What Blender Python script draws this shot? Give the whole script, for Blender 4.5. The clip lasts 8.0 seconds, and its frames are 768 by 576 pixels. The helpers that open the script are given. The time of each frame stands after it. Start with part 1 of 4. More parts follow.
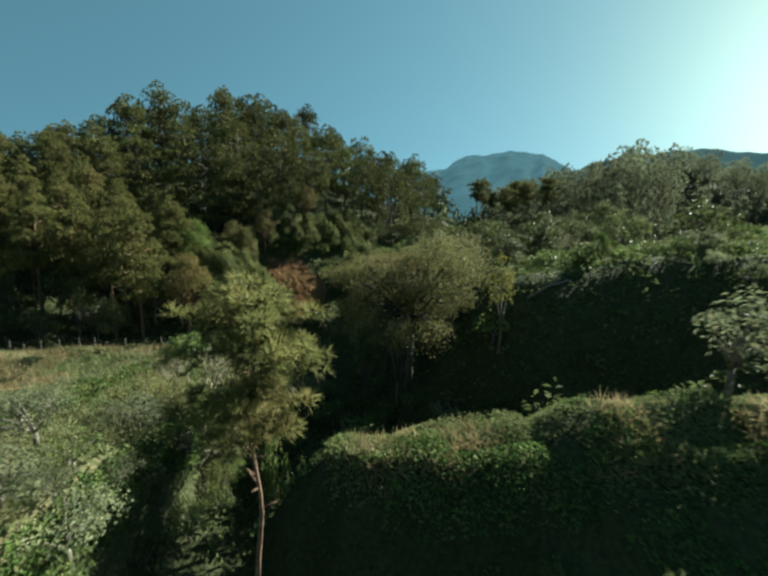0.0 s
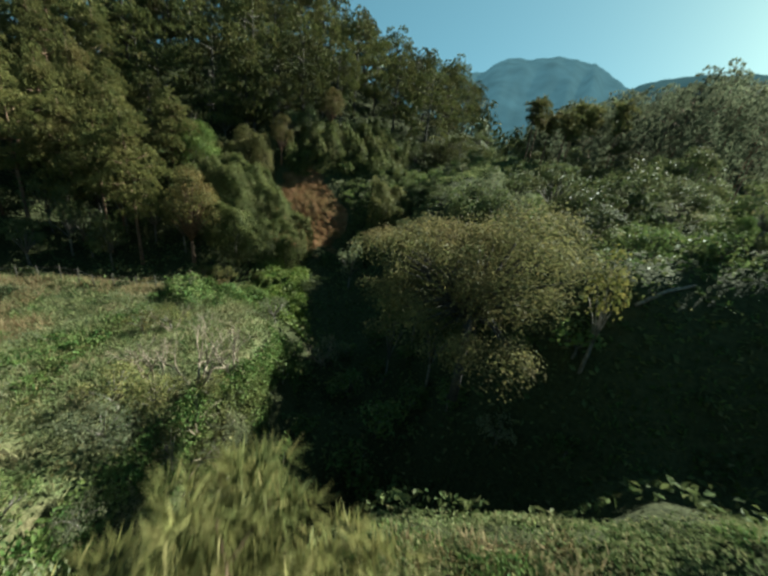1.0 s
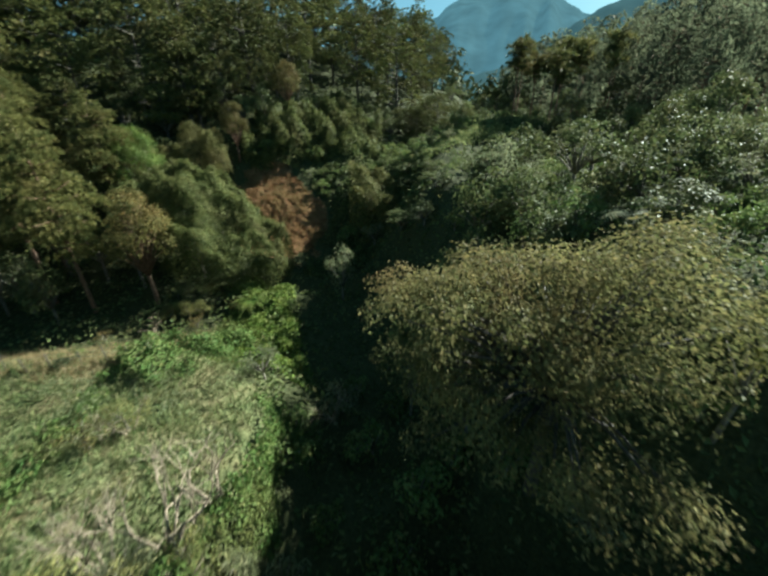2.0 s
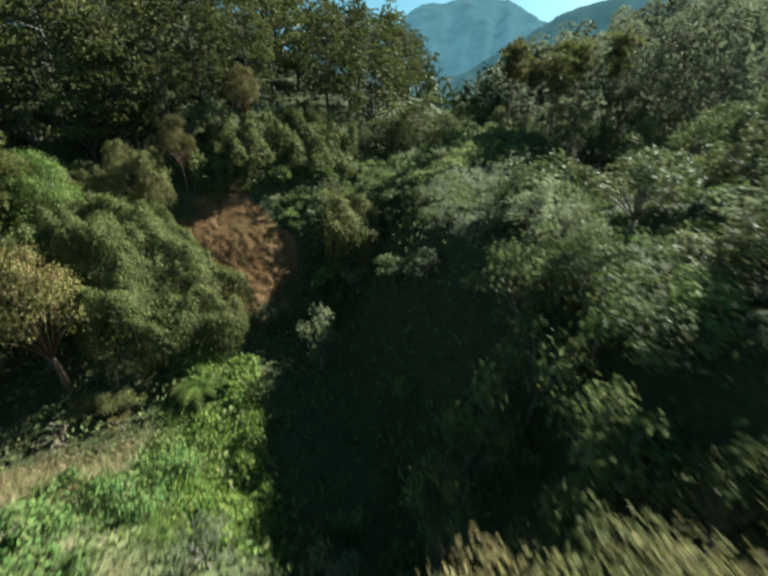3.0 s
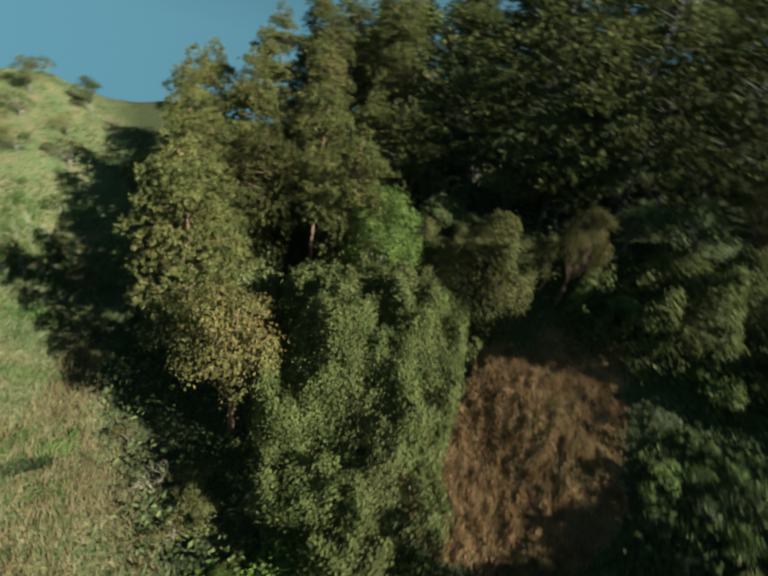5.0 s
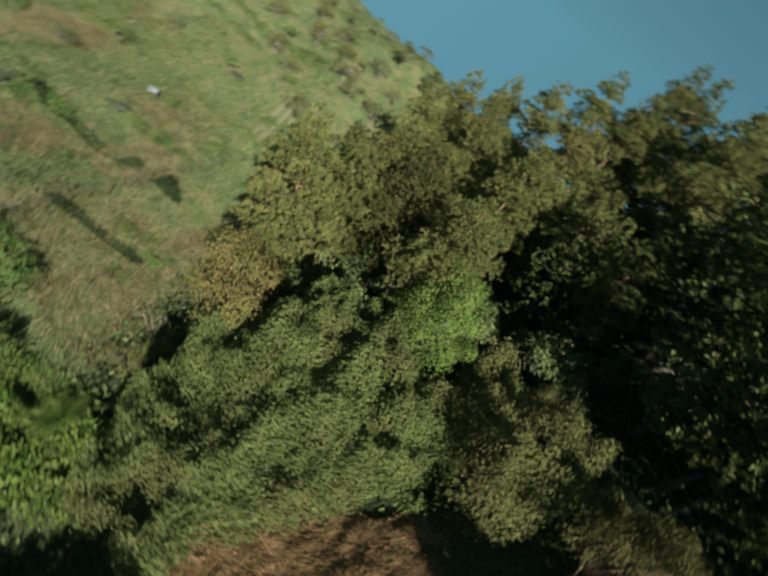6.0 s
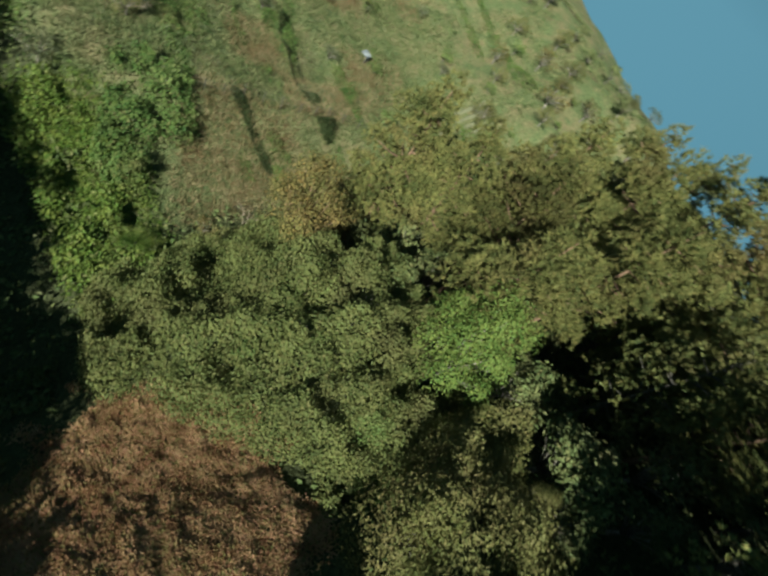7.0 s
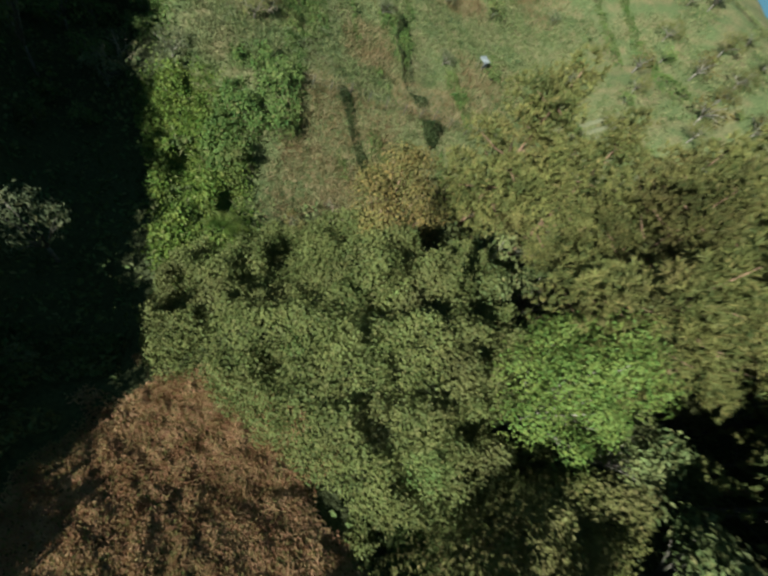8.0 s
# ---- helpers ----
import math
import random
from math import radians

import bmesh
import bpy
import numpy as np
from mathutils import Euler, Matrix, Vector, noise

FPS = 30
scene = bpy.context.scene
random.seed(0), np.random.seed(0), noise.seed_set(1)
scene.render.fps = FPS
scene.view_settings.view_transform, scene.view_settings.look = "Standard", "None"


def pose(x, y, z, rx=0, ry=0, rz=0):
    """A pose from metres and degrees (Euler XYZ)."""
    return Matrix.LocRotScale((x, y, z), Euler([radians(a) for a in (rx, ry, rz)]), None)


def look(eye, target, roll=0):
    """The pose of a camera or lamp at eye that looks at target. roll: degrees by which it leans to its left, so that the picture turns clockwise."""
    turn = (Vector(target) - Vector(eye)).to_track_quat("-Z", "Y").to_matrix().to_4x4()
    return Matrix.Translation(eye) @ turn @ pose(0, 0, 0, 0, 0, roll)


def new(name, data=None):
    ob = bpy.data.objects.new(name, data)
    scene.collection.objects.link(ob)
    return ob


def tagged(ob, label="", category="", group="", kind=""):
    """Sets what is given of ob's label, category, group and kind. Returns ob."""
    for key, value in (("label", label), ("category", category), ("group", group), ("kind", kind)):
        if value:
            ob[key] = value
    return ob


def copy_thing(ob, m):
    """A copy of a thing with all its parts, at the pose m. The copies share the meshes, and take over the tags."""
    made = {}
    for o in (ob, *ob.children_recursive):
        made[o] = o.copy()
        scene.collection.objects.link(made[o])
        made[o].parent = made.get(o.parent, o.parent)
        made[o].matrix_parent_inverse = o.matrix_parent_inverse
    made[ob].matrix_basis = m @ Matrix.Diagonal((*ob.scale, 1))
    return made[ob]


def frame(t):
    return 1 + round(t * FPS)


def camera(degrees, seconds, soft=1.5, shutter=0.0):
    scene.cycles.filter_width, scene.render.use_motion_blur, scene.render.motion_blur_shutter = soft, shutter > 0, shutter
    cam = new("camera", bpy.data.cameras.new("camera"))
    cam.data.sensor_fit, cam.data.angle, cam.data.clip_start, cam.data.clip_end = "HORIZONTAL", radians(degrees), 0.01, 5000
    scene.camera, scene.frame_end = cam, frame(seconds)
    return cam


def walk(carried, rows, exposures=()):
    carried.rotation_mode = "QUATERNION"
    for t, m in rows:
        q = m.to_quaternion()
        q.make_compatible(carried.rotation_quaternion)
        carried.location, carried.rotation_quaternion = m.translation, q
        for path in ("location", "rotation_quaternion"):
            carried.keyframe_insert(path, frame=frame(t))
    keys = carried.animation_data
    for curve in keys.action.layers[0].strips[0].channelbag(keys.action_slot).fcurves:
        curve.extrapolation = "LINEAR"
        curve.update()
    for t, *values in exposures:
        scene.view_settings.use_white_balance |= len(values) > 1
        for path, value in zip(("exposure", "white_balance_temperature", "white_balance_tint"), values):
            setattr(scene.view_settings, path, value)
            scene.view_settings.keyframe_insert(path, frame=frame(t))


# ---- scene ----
SOFT, SHUT = 2.6, 0.4
EXPOSURES = [(0.0, 2.14, 5650, -6), (1.0, 2.1, 5600, -6), (1.7, 2.28, 5500, -6), (3.2, 2.62, 5450, -6), (4.0, 2.32, 5500, -6), (5.0, 1.80, 5750, -6), (6.5, 1.56, 5700, -6), (8.0, 1.63, 5550, -6)]
cam = camera(89.1, 8.0, soft=SOFT, shutter=SHUT)
PATH = [
    (0, (0.001, 0.002, 30.001), (0.0139, 1.9654, 29.6196), 2.04),
    (0.5, (-0.977, 3.947, 30.554), (-0.9750, 5.8576, 29.9644), 2.74),
    (1, (-2.041, 7.194, 31.543), (-2.0548, 9.0220, 30.7310), 7.57),
    (1.5, (-2.825, 10.850, 31.969), (-2.8559, 12.6113, 31.0212), 4.09),
    (1.7, (-3.126, 12.149, 32.085), (-3.1538, 13.9085, 31.1345), 1.03),
    (2.8, (-4.090, 21.599, 32.285), (-3.8687, 23.3375, 31.3209), -0.48),
    (3, (-4.364, 23.766, 32.538), (-4.1608, 25.5201, 31.5985), -0.24),
    (3.5, (-5.397, 29.437, 33.195), (-5.4131, 31.2690, 32.3926), -0.93),
    (4, (-5.717, 34.703, 32.757), (-6.2342, 36.4507, 31.9322), -0.17),
    (4.5, (-5.163, 40.705, 34.248), (-6.3478, 42.0037, 33.2948), 2.06),
    (5, (-6.553, 44.282, 34.963), (-8.0044, 45.2383, 33.9732), 11.98),
    (5.2, (-7.038, 45.601, 35.666), (-8.5608, 46.4102, 34.6520), 18.20),
    (6.3, (-11.157, 59.202, 39.218), (-12.5444, 58.7054, 37.8654), 36.57),
    (6.5, (-11.983, 59.906, 38.942), (-13.2966, 59.3101, 37.5566), 39.23),
    (7, (-13.850, 61.017, 38.235), (-14.9590, 60.2815, 36.7421), 44.84),
    (7.5, (-15.252, 61.194, 37.160), (-16.1473, 60.3320, 35.5923), 44.53),
    (8, (-16.079, 60.603, 35.854), (-16.7566, 59.6677, 34.2210), 36.15),
]
walk(cam, [(t, look(eye, target, roll)) for t, eye, target, roll in PATH], EXPOSURES)

# ---------------------------------------------------------------- light
SUN_AZ, SUN_EL = 52.0, 33.0      # degrees clockwise from +y, and above the horizon
world = bpy.data.worlds.new("sky")
scene.world = world
world.use_nodes = True
_nt = world.node_tree
_sky = _nt.nodes.new("ShaderNodeTexSky")
_sky.sky_type = 'NISHITA'
_sky.sun_disc = False
_sky.sun_elevation, _sky.sun_rotation = radians(SUN_EL), radians(SUN_AZ)
_sky.altitude, _sky.air_density, _sky.dust_density, _sky.ozone_density = 1500, 0.55, 0.7, 2.5
# the haze band at the horizon is lifted out of sight: the sky is clear down to the ridges
_tc, _xyz, _cmb = _nt.nodes.new("ShaderNodeTexCoord"), _nt.nodes.new("ShaderNodeSeparateXYZ"), _nt.nodes.new("ShaderNodeCombineXYZ")
_up, _add, _nrm = _nt.nodes.new("ShaderNodeMath"), _nt.nodes.new("ShaderNodeMath"), _nt.nodes.new("ShaderNodeVectorMath")
_up.operation, _add.operation, _nrm.operation = 'MAXIMUM', 'MULTIPLY_ADD', 'NORMALIZE'
_up.inputs[1].default_value, _add.inputs[1].default_value, _add.inputs[2].default_value = 0.0, 0.85, 0.42
_nt.links.new(_tc.outputs["Generated"], _xyz.inputs[0])
_nt.links.new(_xyz.outputs[2], _up.inputs[0])
_nt.links.new(_up.outputs[0], _add.inputs[0])
_nt.links.new(_xyz.outputs[0], _cmb.inputs[0])
_nt.links.new(_xyz.outputs[1], _cmb.inputs[1])
_nt.links.new(_add.outputs[0], _cmb.inputs[2])
_nt.links.new(_cmb.outputs[0], _nrm.inputs[0])
_nt.links.new(_nrm.outputs[0], _sky.inputs[0])
_tint = _nt.nodes.new("ShaderNodeMix")
_tint.data_type, _tint.blend_type = 'RGBA', 'MULTIPLY'
_tint.inputs[0].default_value, _tint.inputs[7].default_value = 1.0, (0.95, 1.02, 0.61, 1)
_nt.links.new(_sky.outputs[0], _tint.inputs[6])
_nt.links.new(_tint.outputs[2], _nt.nodes["Background"].inputs[0])
_nt.nodes["Background"].inputs[1].default_value = 0.072
sun = new("sun", bpy.data.lights.new("sun", 'SUN'))
sun.data.energy, sun.data.angle, sun.data.color = 4.3, radians(0.6), (1.0, 0.89, 0.74)
_sd = Vector((math.sin(radians(SUN_AZ)) * math.cos(radians(SUN_EL)), math.cos(radians(SUN_AZ)) * math.cos(radians(SUN_EL)), math.sin(radians(SUN_EL))))
sun.matrix_world = look(_sd * 200, (0, 0, 0))


# ---------------------------------------------------------------- materials
def nodes_of(name):
    m = bpy.data.materials.new(name)
    m.use_nodes = True
    return m, m.node_tree.nodes, m.node_tree.links


def mixed(nd, lk, fac, a, b):
    n = nd.new("ShaderNodeMix")
    n.data_type = 'RGBA'
    for s, v in ((n.inputs[0], fac), (n.inputs[6], a), (n.inputs[7], b)):
        if isinstance(v, (tuple, float, int)):
            s.default_value = (*v, 1) if isinstance(v, tuple) else v
        else:
            lk.new(v, s)
    return n.outputs[2]


def ramp(nd, lk, value, lo, hi):
    n = nd.new("ShaderNodeMapRange")
    n.inputs[1].default_value, n.inputs[2].default_value = lo, hi
    lk.new(value, n.inputs[0])
    return n.outputs[0]


def noise_tex(nd, lk, scale, detail=4.0, coord=None):
    n = nd.new("ShaderNodeTexNoise")
    n.inputs["Scale"].default_value, n.inputs["Detail"].default_value = scale, detail
    if coord is None:
        g = nd.new("ShaderNodeNewGeometry")
        coord = g.outputs["Position"]
    lk.new(coord, n.inputs["Vector"])
    return n.outputs["Fac"]


def leaf_mat(name, dark, light, dry, dry_part=0.15, rough=0.55, through_part=0.3):
    """Leaves: colour by tree, by leaf and by patch, a little light let through."""
    m, nd, lk = nodes_of(name)
    b = nd["Principled BSDF"]
    geo, info = nd.new("ShaderNodeNewGeometry"), nd.new("ShaderNodeObjectInfo")
    patch = noise_tex(nd, lk, 0.9, 3.0)
    c = mixed(nd, lk, ramp(nd, lk, patch, 0.35, 0.65), dark, light)
    c = mixed(nd, lk, ramp(nd, lk, noise_tex(nd, lk, 0.28, 2.0), 0.52, 0.80), c, tuple(0.45 * u + 0.55 * v for u, v in zip(dark, dry)))
    c = mixed(nd, lk, ramp(nd, lk, geo.outputs["Random Per Island"], 1 - dry_part, 1.0), c, dry)
    hsv = nd.new("ShaderNodeHueSaturation")
    lk.new(c, hsv.inputs["Color"])
    n = nd.new("ShaderNodeMath")
    n.operation = 'MULTIPLY_ADD'
    lk.new(geo.outputs["Random Per Island"], n.inputs[0])
    n.inputs[1].default_value, n.inputs[2].default_value = 0.05, 0.475
    lk.new(n.outputs[0], hsv.inputs["Hue"])
    v = nd.new("ShaderNodeMath")
    v.operation = 'MULTIPLY_ADD'
    lk.new(info.outputs["Random"], v.inputs[0])
    v.inputs[1].default_value, v.inputs[2].default_value = 0.7, 0.65
    lk.new(v.outputs[0], hsv.inputs["Value"])
    lk.new(hsv.outputs[0], b.inputs["Base Color"])
    b.inputs["Roughness"].default_value = rough
    b.inputs["Specular IOR Level"].default_value = 0.08
    tr = nd.new("ShaderNodeBsdfTranslucent")
    lk.new(hsv.outputs[0], tr.inputs["Color"])
    mx = nd.new("ShaderNodeMixShader")
    mx.inputs[0].default_value = through_part
    lk.new(b.outputs[0], mx.inputs[1])
    lk.new(tr.outputs[0], mx.inputs[2])
    lk.new(mx.outputs[0], nd["Material Output"].inputs[0])
    return m


def bark_mat(name, a, b_):
    m, nd, lk = nodes_of(name)
    b = nd["Principled BSDF"]
    tc = nd.new("ShaderNodeTexCoord")
    f = noise_tex(nd, lk, 6.0, 5.0, tc.outputs["Object"])
    lk.new(mixed(nd, lk, ramp(nd, lk, f, 0.35, 0.65), a, b_), b.inputs["Base Color"])
    b.inputs["Roughness"].default_value = 0.9
    bump = nd.new("ShaderNodeBump")
    bump.inputs["Strength"].default_value = 0.6
    lk.new(f, bump.inputs["Height"])
    lk.new(bump.outputs[0], b.inputs["Normal"])
    return m


def ground_mat():
    """Grass in green and straw, with bare earth and litter under the woods."""
    m, nd, lk = nodes_of("ground_cover")
    b = nd["Principled BSDF"]
    big, mid, fine = noise_tex(nd, lk, 0.07, 3.0), noise_tex(nd, lk, 0.5, 5.0), noise_tex(nd, lk, 5.0, 6.0)
    green = mixed(nd, lk, ramp(nd, lk, fine, 0.3, 0.7), (0.042, 0.058, 0.022), (0.105, 0.122, 0.052))
    straw = mixed(nd, lk, ramp(nd, lk, fine, 0.3, 0.7), (0.080, 0.070, 0.032), (0.165, 0.140, 0.075))
    c = mixed(nd, lk, ramp(nd, lk, mid, 0.42, 0.66), green, straw)
    c = mixed(nd, lk, ramp(nd, lk, big, 0.54, 0.76), c, straw)
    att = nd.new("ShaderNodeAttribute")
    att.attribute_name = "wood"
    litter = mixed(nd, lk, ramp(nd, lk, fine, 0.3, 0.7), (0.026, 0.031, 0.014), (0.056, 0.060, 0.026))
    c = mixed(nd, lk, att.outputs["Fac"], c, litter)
    lk.new(c, b.inputs["Base Color"])
    b.inputs["Roughness"].default_value = 0.95
    b.inputs["Specular IOR Level"].default_value = 0.1
    bump = nd.new("ShaderNodeBump")
    bump.inputs["Strength"].default_value, bump.inputs["Distance"].default_value = 0.8, 0.25
    lk.new(fine, bump.inputs["Height"])
    lk.new(bump.outputs[0], b.inputs["Normal"])
    return m


MAT_PINE = leaf_mat("pine_needles", (0.060, 0.072, 0.024), (0.152, 0.148, 0.048), (0.205, 0.145, 0.062), 0.12, 0.55, 0.30)
MAT_HILL = leaf_mat("hillside_pine_needles", (0.056, 0.070, 0.024), (0.138, 0.142, 0.046), (0.180, 0.128, 0.055), 0.08, 0.6, 0.20)
MAT_YOUNG = leaf_mat("young_pine_needles", (0.090, 0.100, 0.034), (0.210, 0.200, 0.070), (0.240, 0.180, 0.080), 0.12, 0.55, 0.45)
# haze and light from behind are put into this pale leaf colour
MAT_RIDGE = leaf_mat("haze_paled_ridge_leaves", (0.085, 0.100, 0.060), (0.150, 0.165, 0.098), (0.160, 0.145, 0.085), 0.1, 0.8, 0.55)
MAT_LEAF = leaf_mat("broad_leaves", (0.052, 0.068, 0.025), (0.135, 0.155, 0.060), (0.180, 0.145, 0.070), 0.12, 0.55, 0.3)
MAT_VINE = leaf_mat("vine_leaves", (0.070, 0.105, 0.029), (0.145, 0.185, 0.060), (0.190, 0.158, 0.068), 0.14)
MAT_FRESH = leaf_mat("fresh_leaves", (0.100, 0.150, 0.034), (0.172, 0.224, 0.056), (0.185, 0.180, 0.055), 0.05, 0.55, 0.28)
MAT_YELLOW = leaf_mat("yellowing_leaves", (0.120, 0.130, 0.034), (0.230, 0.215, 0.060), (0.220, 0.150, 0.055), 0.15)
MAT_OAK = leaf_mat("oak_leaves", (0.056, 0.058, 0.020), (0.124, 0.112, 0.038), (0.180, 0.105, 0.044), 0.20)
MAT_BRACKEN = leaf_mat("dry_bracken", (0.370, 0.218, 0.112), (0.600, 0.400, 0.225), (0.250, 0.240, 0.090), 0.24, 0.8, 0.35)
MAT_GREY = leaf_mat("grey_leaves", (0.100, 0.118, 0.062), (0.205, 0.220, 0.125), (0.210, 0.180, 0.100), 0.15, 0.6, 0.5)
MAT_GRASS = leaf_mat("grass_blades", (0.066, 0.100, 0.034), (0.146, 0.176, 0.070), (0.245, 0.205, 0.112), 0.40, 0.7)
MAT_STRAW = leaf_mat("dry_grass", (0.182, 0.147, 0.070), (0.322, 0.266, 0.147), (0.210, 0.112, 0.063), 0.20, 0.8)
MAT_CREEPER = leaf_mat("creeper_leaves", (0.050, 0.080, 0.014), (0.112, 0.145, 0.032), (0.160, 0.150, 0.060), 0.14)
MAT_UNDER = leaf_mat("undergrowth_leaves", (0.046, 0.066, 0.024), (0.120, 0.142, 0.052), (0.150, 0.125, 0.062), 0.14)
MAT_FAR = leaf_mat("far_tree_leaves", (0.045, 0.060, 0.026), (0.100, 0.115, 0.046), (0.120, 0.100, 0.050), 0.12, 0.7, 0.08)
MAT_OLIVE = leaf_mat("olive_leaves", (0.060, 0.066, 0.026), (0.160, 0.150, 0.060), (0.210, 0.150, 0.070), 0.18, 0.55, 0.4)
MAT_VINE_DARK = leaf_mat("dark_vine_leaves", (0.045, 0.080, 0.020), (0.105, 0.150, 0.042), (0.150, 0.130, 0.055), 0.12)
# paler copy of the creeper: the spur's sunlight is put into its colour
MAT_SPUR = leaf_mat("sun_paled_creeper_leaves", (0.110, 0.140, 0.048), (0.215, 0.240, 0.095), (0.240, 0.210, 0.110), 0.14, 0.55, 0.5)
MAT_BLANKET = leaf_mat("blanket_vine_leaves", (0.088, 0.110, 0.034), (0.208, 0.230, 0.078), (0.215, 0.180, 0.080), 0.18, 0.55, 0.35)
# shade of the furrow ditch, which isn't dug, put into dark leaf colour
MAT_FURROW_SHADE = leaf_mat("furrow_shade_leaves", (0.020, 0.032, 0.011), (0.052, 0.070, 0.026), (0.090, 0.070, 0.036), 0.12)
MAT_VINE_DRY = leaf_mat("olive_vine_leaves", (0.085, 0.095, 0.028), (0.175, 0.170, 0.062), (0.190, 0.140, 0.065), 0.22)
MAT_BARK = bark_mat("pine_bark", (0.075, 0.040, 0.024), (0.190, 0.115, 0.070))
MAT_DARKWOOD = bark_mat("dark_bark", (0.030, 0.026, 0.020), (0.075, 0.064, 0.050))
MAT_WOOD = bark_mat("grey_bark", (0.070, 0.060, 0.048), (0.210, 0.185, 0.150))
MAT_TWIG = bark_mat("bleached_twigs", (0.12, 0.092, 0.062), (0.26, 0.21, 0.15))
MAT_GROUND = ground_mat()


# ---------------------------------------------------------------- ground
def lattice(ix, iy, seed):
    n = (ix * 374761393 + iy * 668265263 + seed * 974634777) & 0xFFFFFFFF
    n = ((n ^ (n >> 13)) * 1274126177) & 0xFFFFFFFF
    return ((n ^ (n >> 16)) & 0xFFFF) / 65535.0


def vnoise(x, y, size, seed=0):
    """Smooth value noise, 0 to 1, with cells of that many metres."""
    x, y = np.asarray(x, float) / size, np.asarray(y, float) / size
    ix, iy = np.floor(x).astype(np.int64), np.floor(y).astype(np.int64)
    u, v = x - ix, y - iy
    u, v = u * u * (3 - 2 * u), v * v * (3 - 2 * v)
    a = lattice(ix, iy, seed) * (1 - u) + lattice(ix + 1, iy, seed) * u
    b = lattice(ix, iy + 1, seed) * (1 - u) + lattice(ix + 1, iy + 1, seed) * u
    return a * (1 - v) + b * v


def smooth(t):
    t = np.clip(t, 0, 1)
    return t * t * (3 - 2 * t)


def bump(x, y, cx, cy, sx, sy, turn=0.0):
    c, s = math.cos(radians(turn)), math.sin(radians(turn))
    u, v = (x - cx) * c + (y - cy) * s, -(x - cx) * s + (y - cy) * c
    return np.exp(-0.5 * ((u / sx) ** 2 + (v / sy) ** 2))


def along(x, y, ax, ay, bx, by):
    """Distance from the line a-b, and how far along it, 0 to 1."""
    dx, dy = bx - ax, by - ay
    k = np.clip(((x - ax) * dx + (y - ay) * dy) / (dx * dx + dy * dy), 0, 1)
    return np.hypot(x - ax - k * dx, y - ay - k * dy), k


AXIS_Y = (-60, 0, 14, 28, 40, 50, 60, 75, 100, 160, 260)
AXIS_X = (3, -2, -3, -1, -5, -7, -4, 1, 19, 36, 62)
FLOOR = (14, 14, 14, 12, 11.5, 11.5, 12.5, 15, 13, 8, 2)
SIDE_Y = (-60, 2, 8, 13, 24, 32, 48, 70, 100, 160, 260)
RIGHT_Z = (17, 17, 19, 24, 27.0, 25.5, 24, 19, 17, 12, 6)
LEFT_Y = (-60, 0, 10, 20, 30, 33.5, 37, 40, 43, 47, 53, 60, 70, 100, 260)
LEFT_Z = (20, 20, 19.5, 18.4, 17.3, 16.8, 14.4, 13, 12.5, 13, 13, 12.5, 13, 17, 12)


def height(x, y):
    """The lie of the land: a gully with a field on one side, a steep bank on the other and wooded hills beyond."""
    x, y = np.asarray(x, float), np.asarray(y, float)
    d = x - np.interp(y, AXIS_Y, AXIS_X)
    low = np.interp(y, AXIS_Y, FLOOR)
    rim = (6.2 + 0.8 * smooth((25 - y) / 4)) * smooth((33 - y) / 6) * smooth((y + 2) / 8)
    right = (np.interp(y, SIDE_Y, RIGHT_Z) - low) * smooth(d / 11.5) + 0.11 * np.clip(d - 13, 0, 70) * smooth((75 - y) / 30)
    left = (np.interp(y, LEFT_Y, LEFT_Z) - low) * smooth((-d - rim) / np.maximum(10 - 1.37 * rim, 1.4)) + 0.30 * np.clip(-d - 38, 0, 27) - 0.05 * np.clip(-d - 12, 0, 22) * smooth((y - 14) / 12) * smooth((44 - y) / 6)
    z = low + np.where(d > 0, right, left)
    # side gully behind the near bank, and the bank
    g, k = along(x, y, -2, 19.8, 34, 17.2)
    z = z - (6.5 * (1 - k) + 6 * k) * np.exp(-0.5 * (g / 2.7) ** 2)
    g, k = along(x, y, 0, 13.4, 24, 10.5)
    steep = 0.22 + 0.75 * smooth((13.0 - 0.121 * x - y) / 0.8)
    z = np.maximum(z, (21.6 + 2.6 * k) - steep * g ** 2 * np.where(g > 2, 1.0, 0.55))
    # the wooded hill and the ridge beside it
    z = z + 24 * bump(x, y, -30, 131, 34, 29) + 10 * bump(x, y, -24, 78, 20, 13) + 6 * bump(x, y, -54, 80, 13, 13)
    # hills on the right
    z = z + 3 * bump(x, y, 29, 79, 9, 7) + 6 * bump(x, y, 52, 74, 14, 10) + 21 * bump(x, y, 74, 134, 30, 17) + 22 * bump(x, y, 132, 134, 34, 24) + 3.5 * bump(x, y, -68, 44, 14, 9)
    g, k = along(x, y, 0, 63, 18, 74)
    z = z + 4.0 * np.exp(-0.5 * (g / 4.6) ** 2)
    # the land falls away in the west and rises far in the north
    z = z - 0.36 * np.clip(-72 - x, 0, None) * smooth((-72 - x) / 30)
    far = np.hypot(x, y - 40)
    near = np.clip(1.4 - far / 400, 0, 1)
    return z + ((vnoise(x, y, 9, 1) - 0.5) * 1.6 + (vnoise(x, y, 3.1, 2) - 0.5) * 0.6) * near


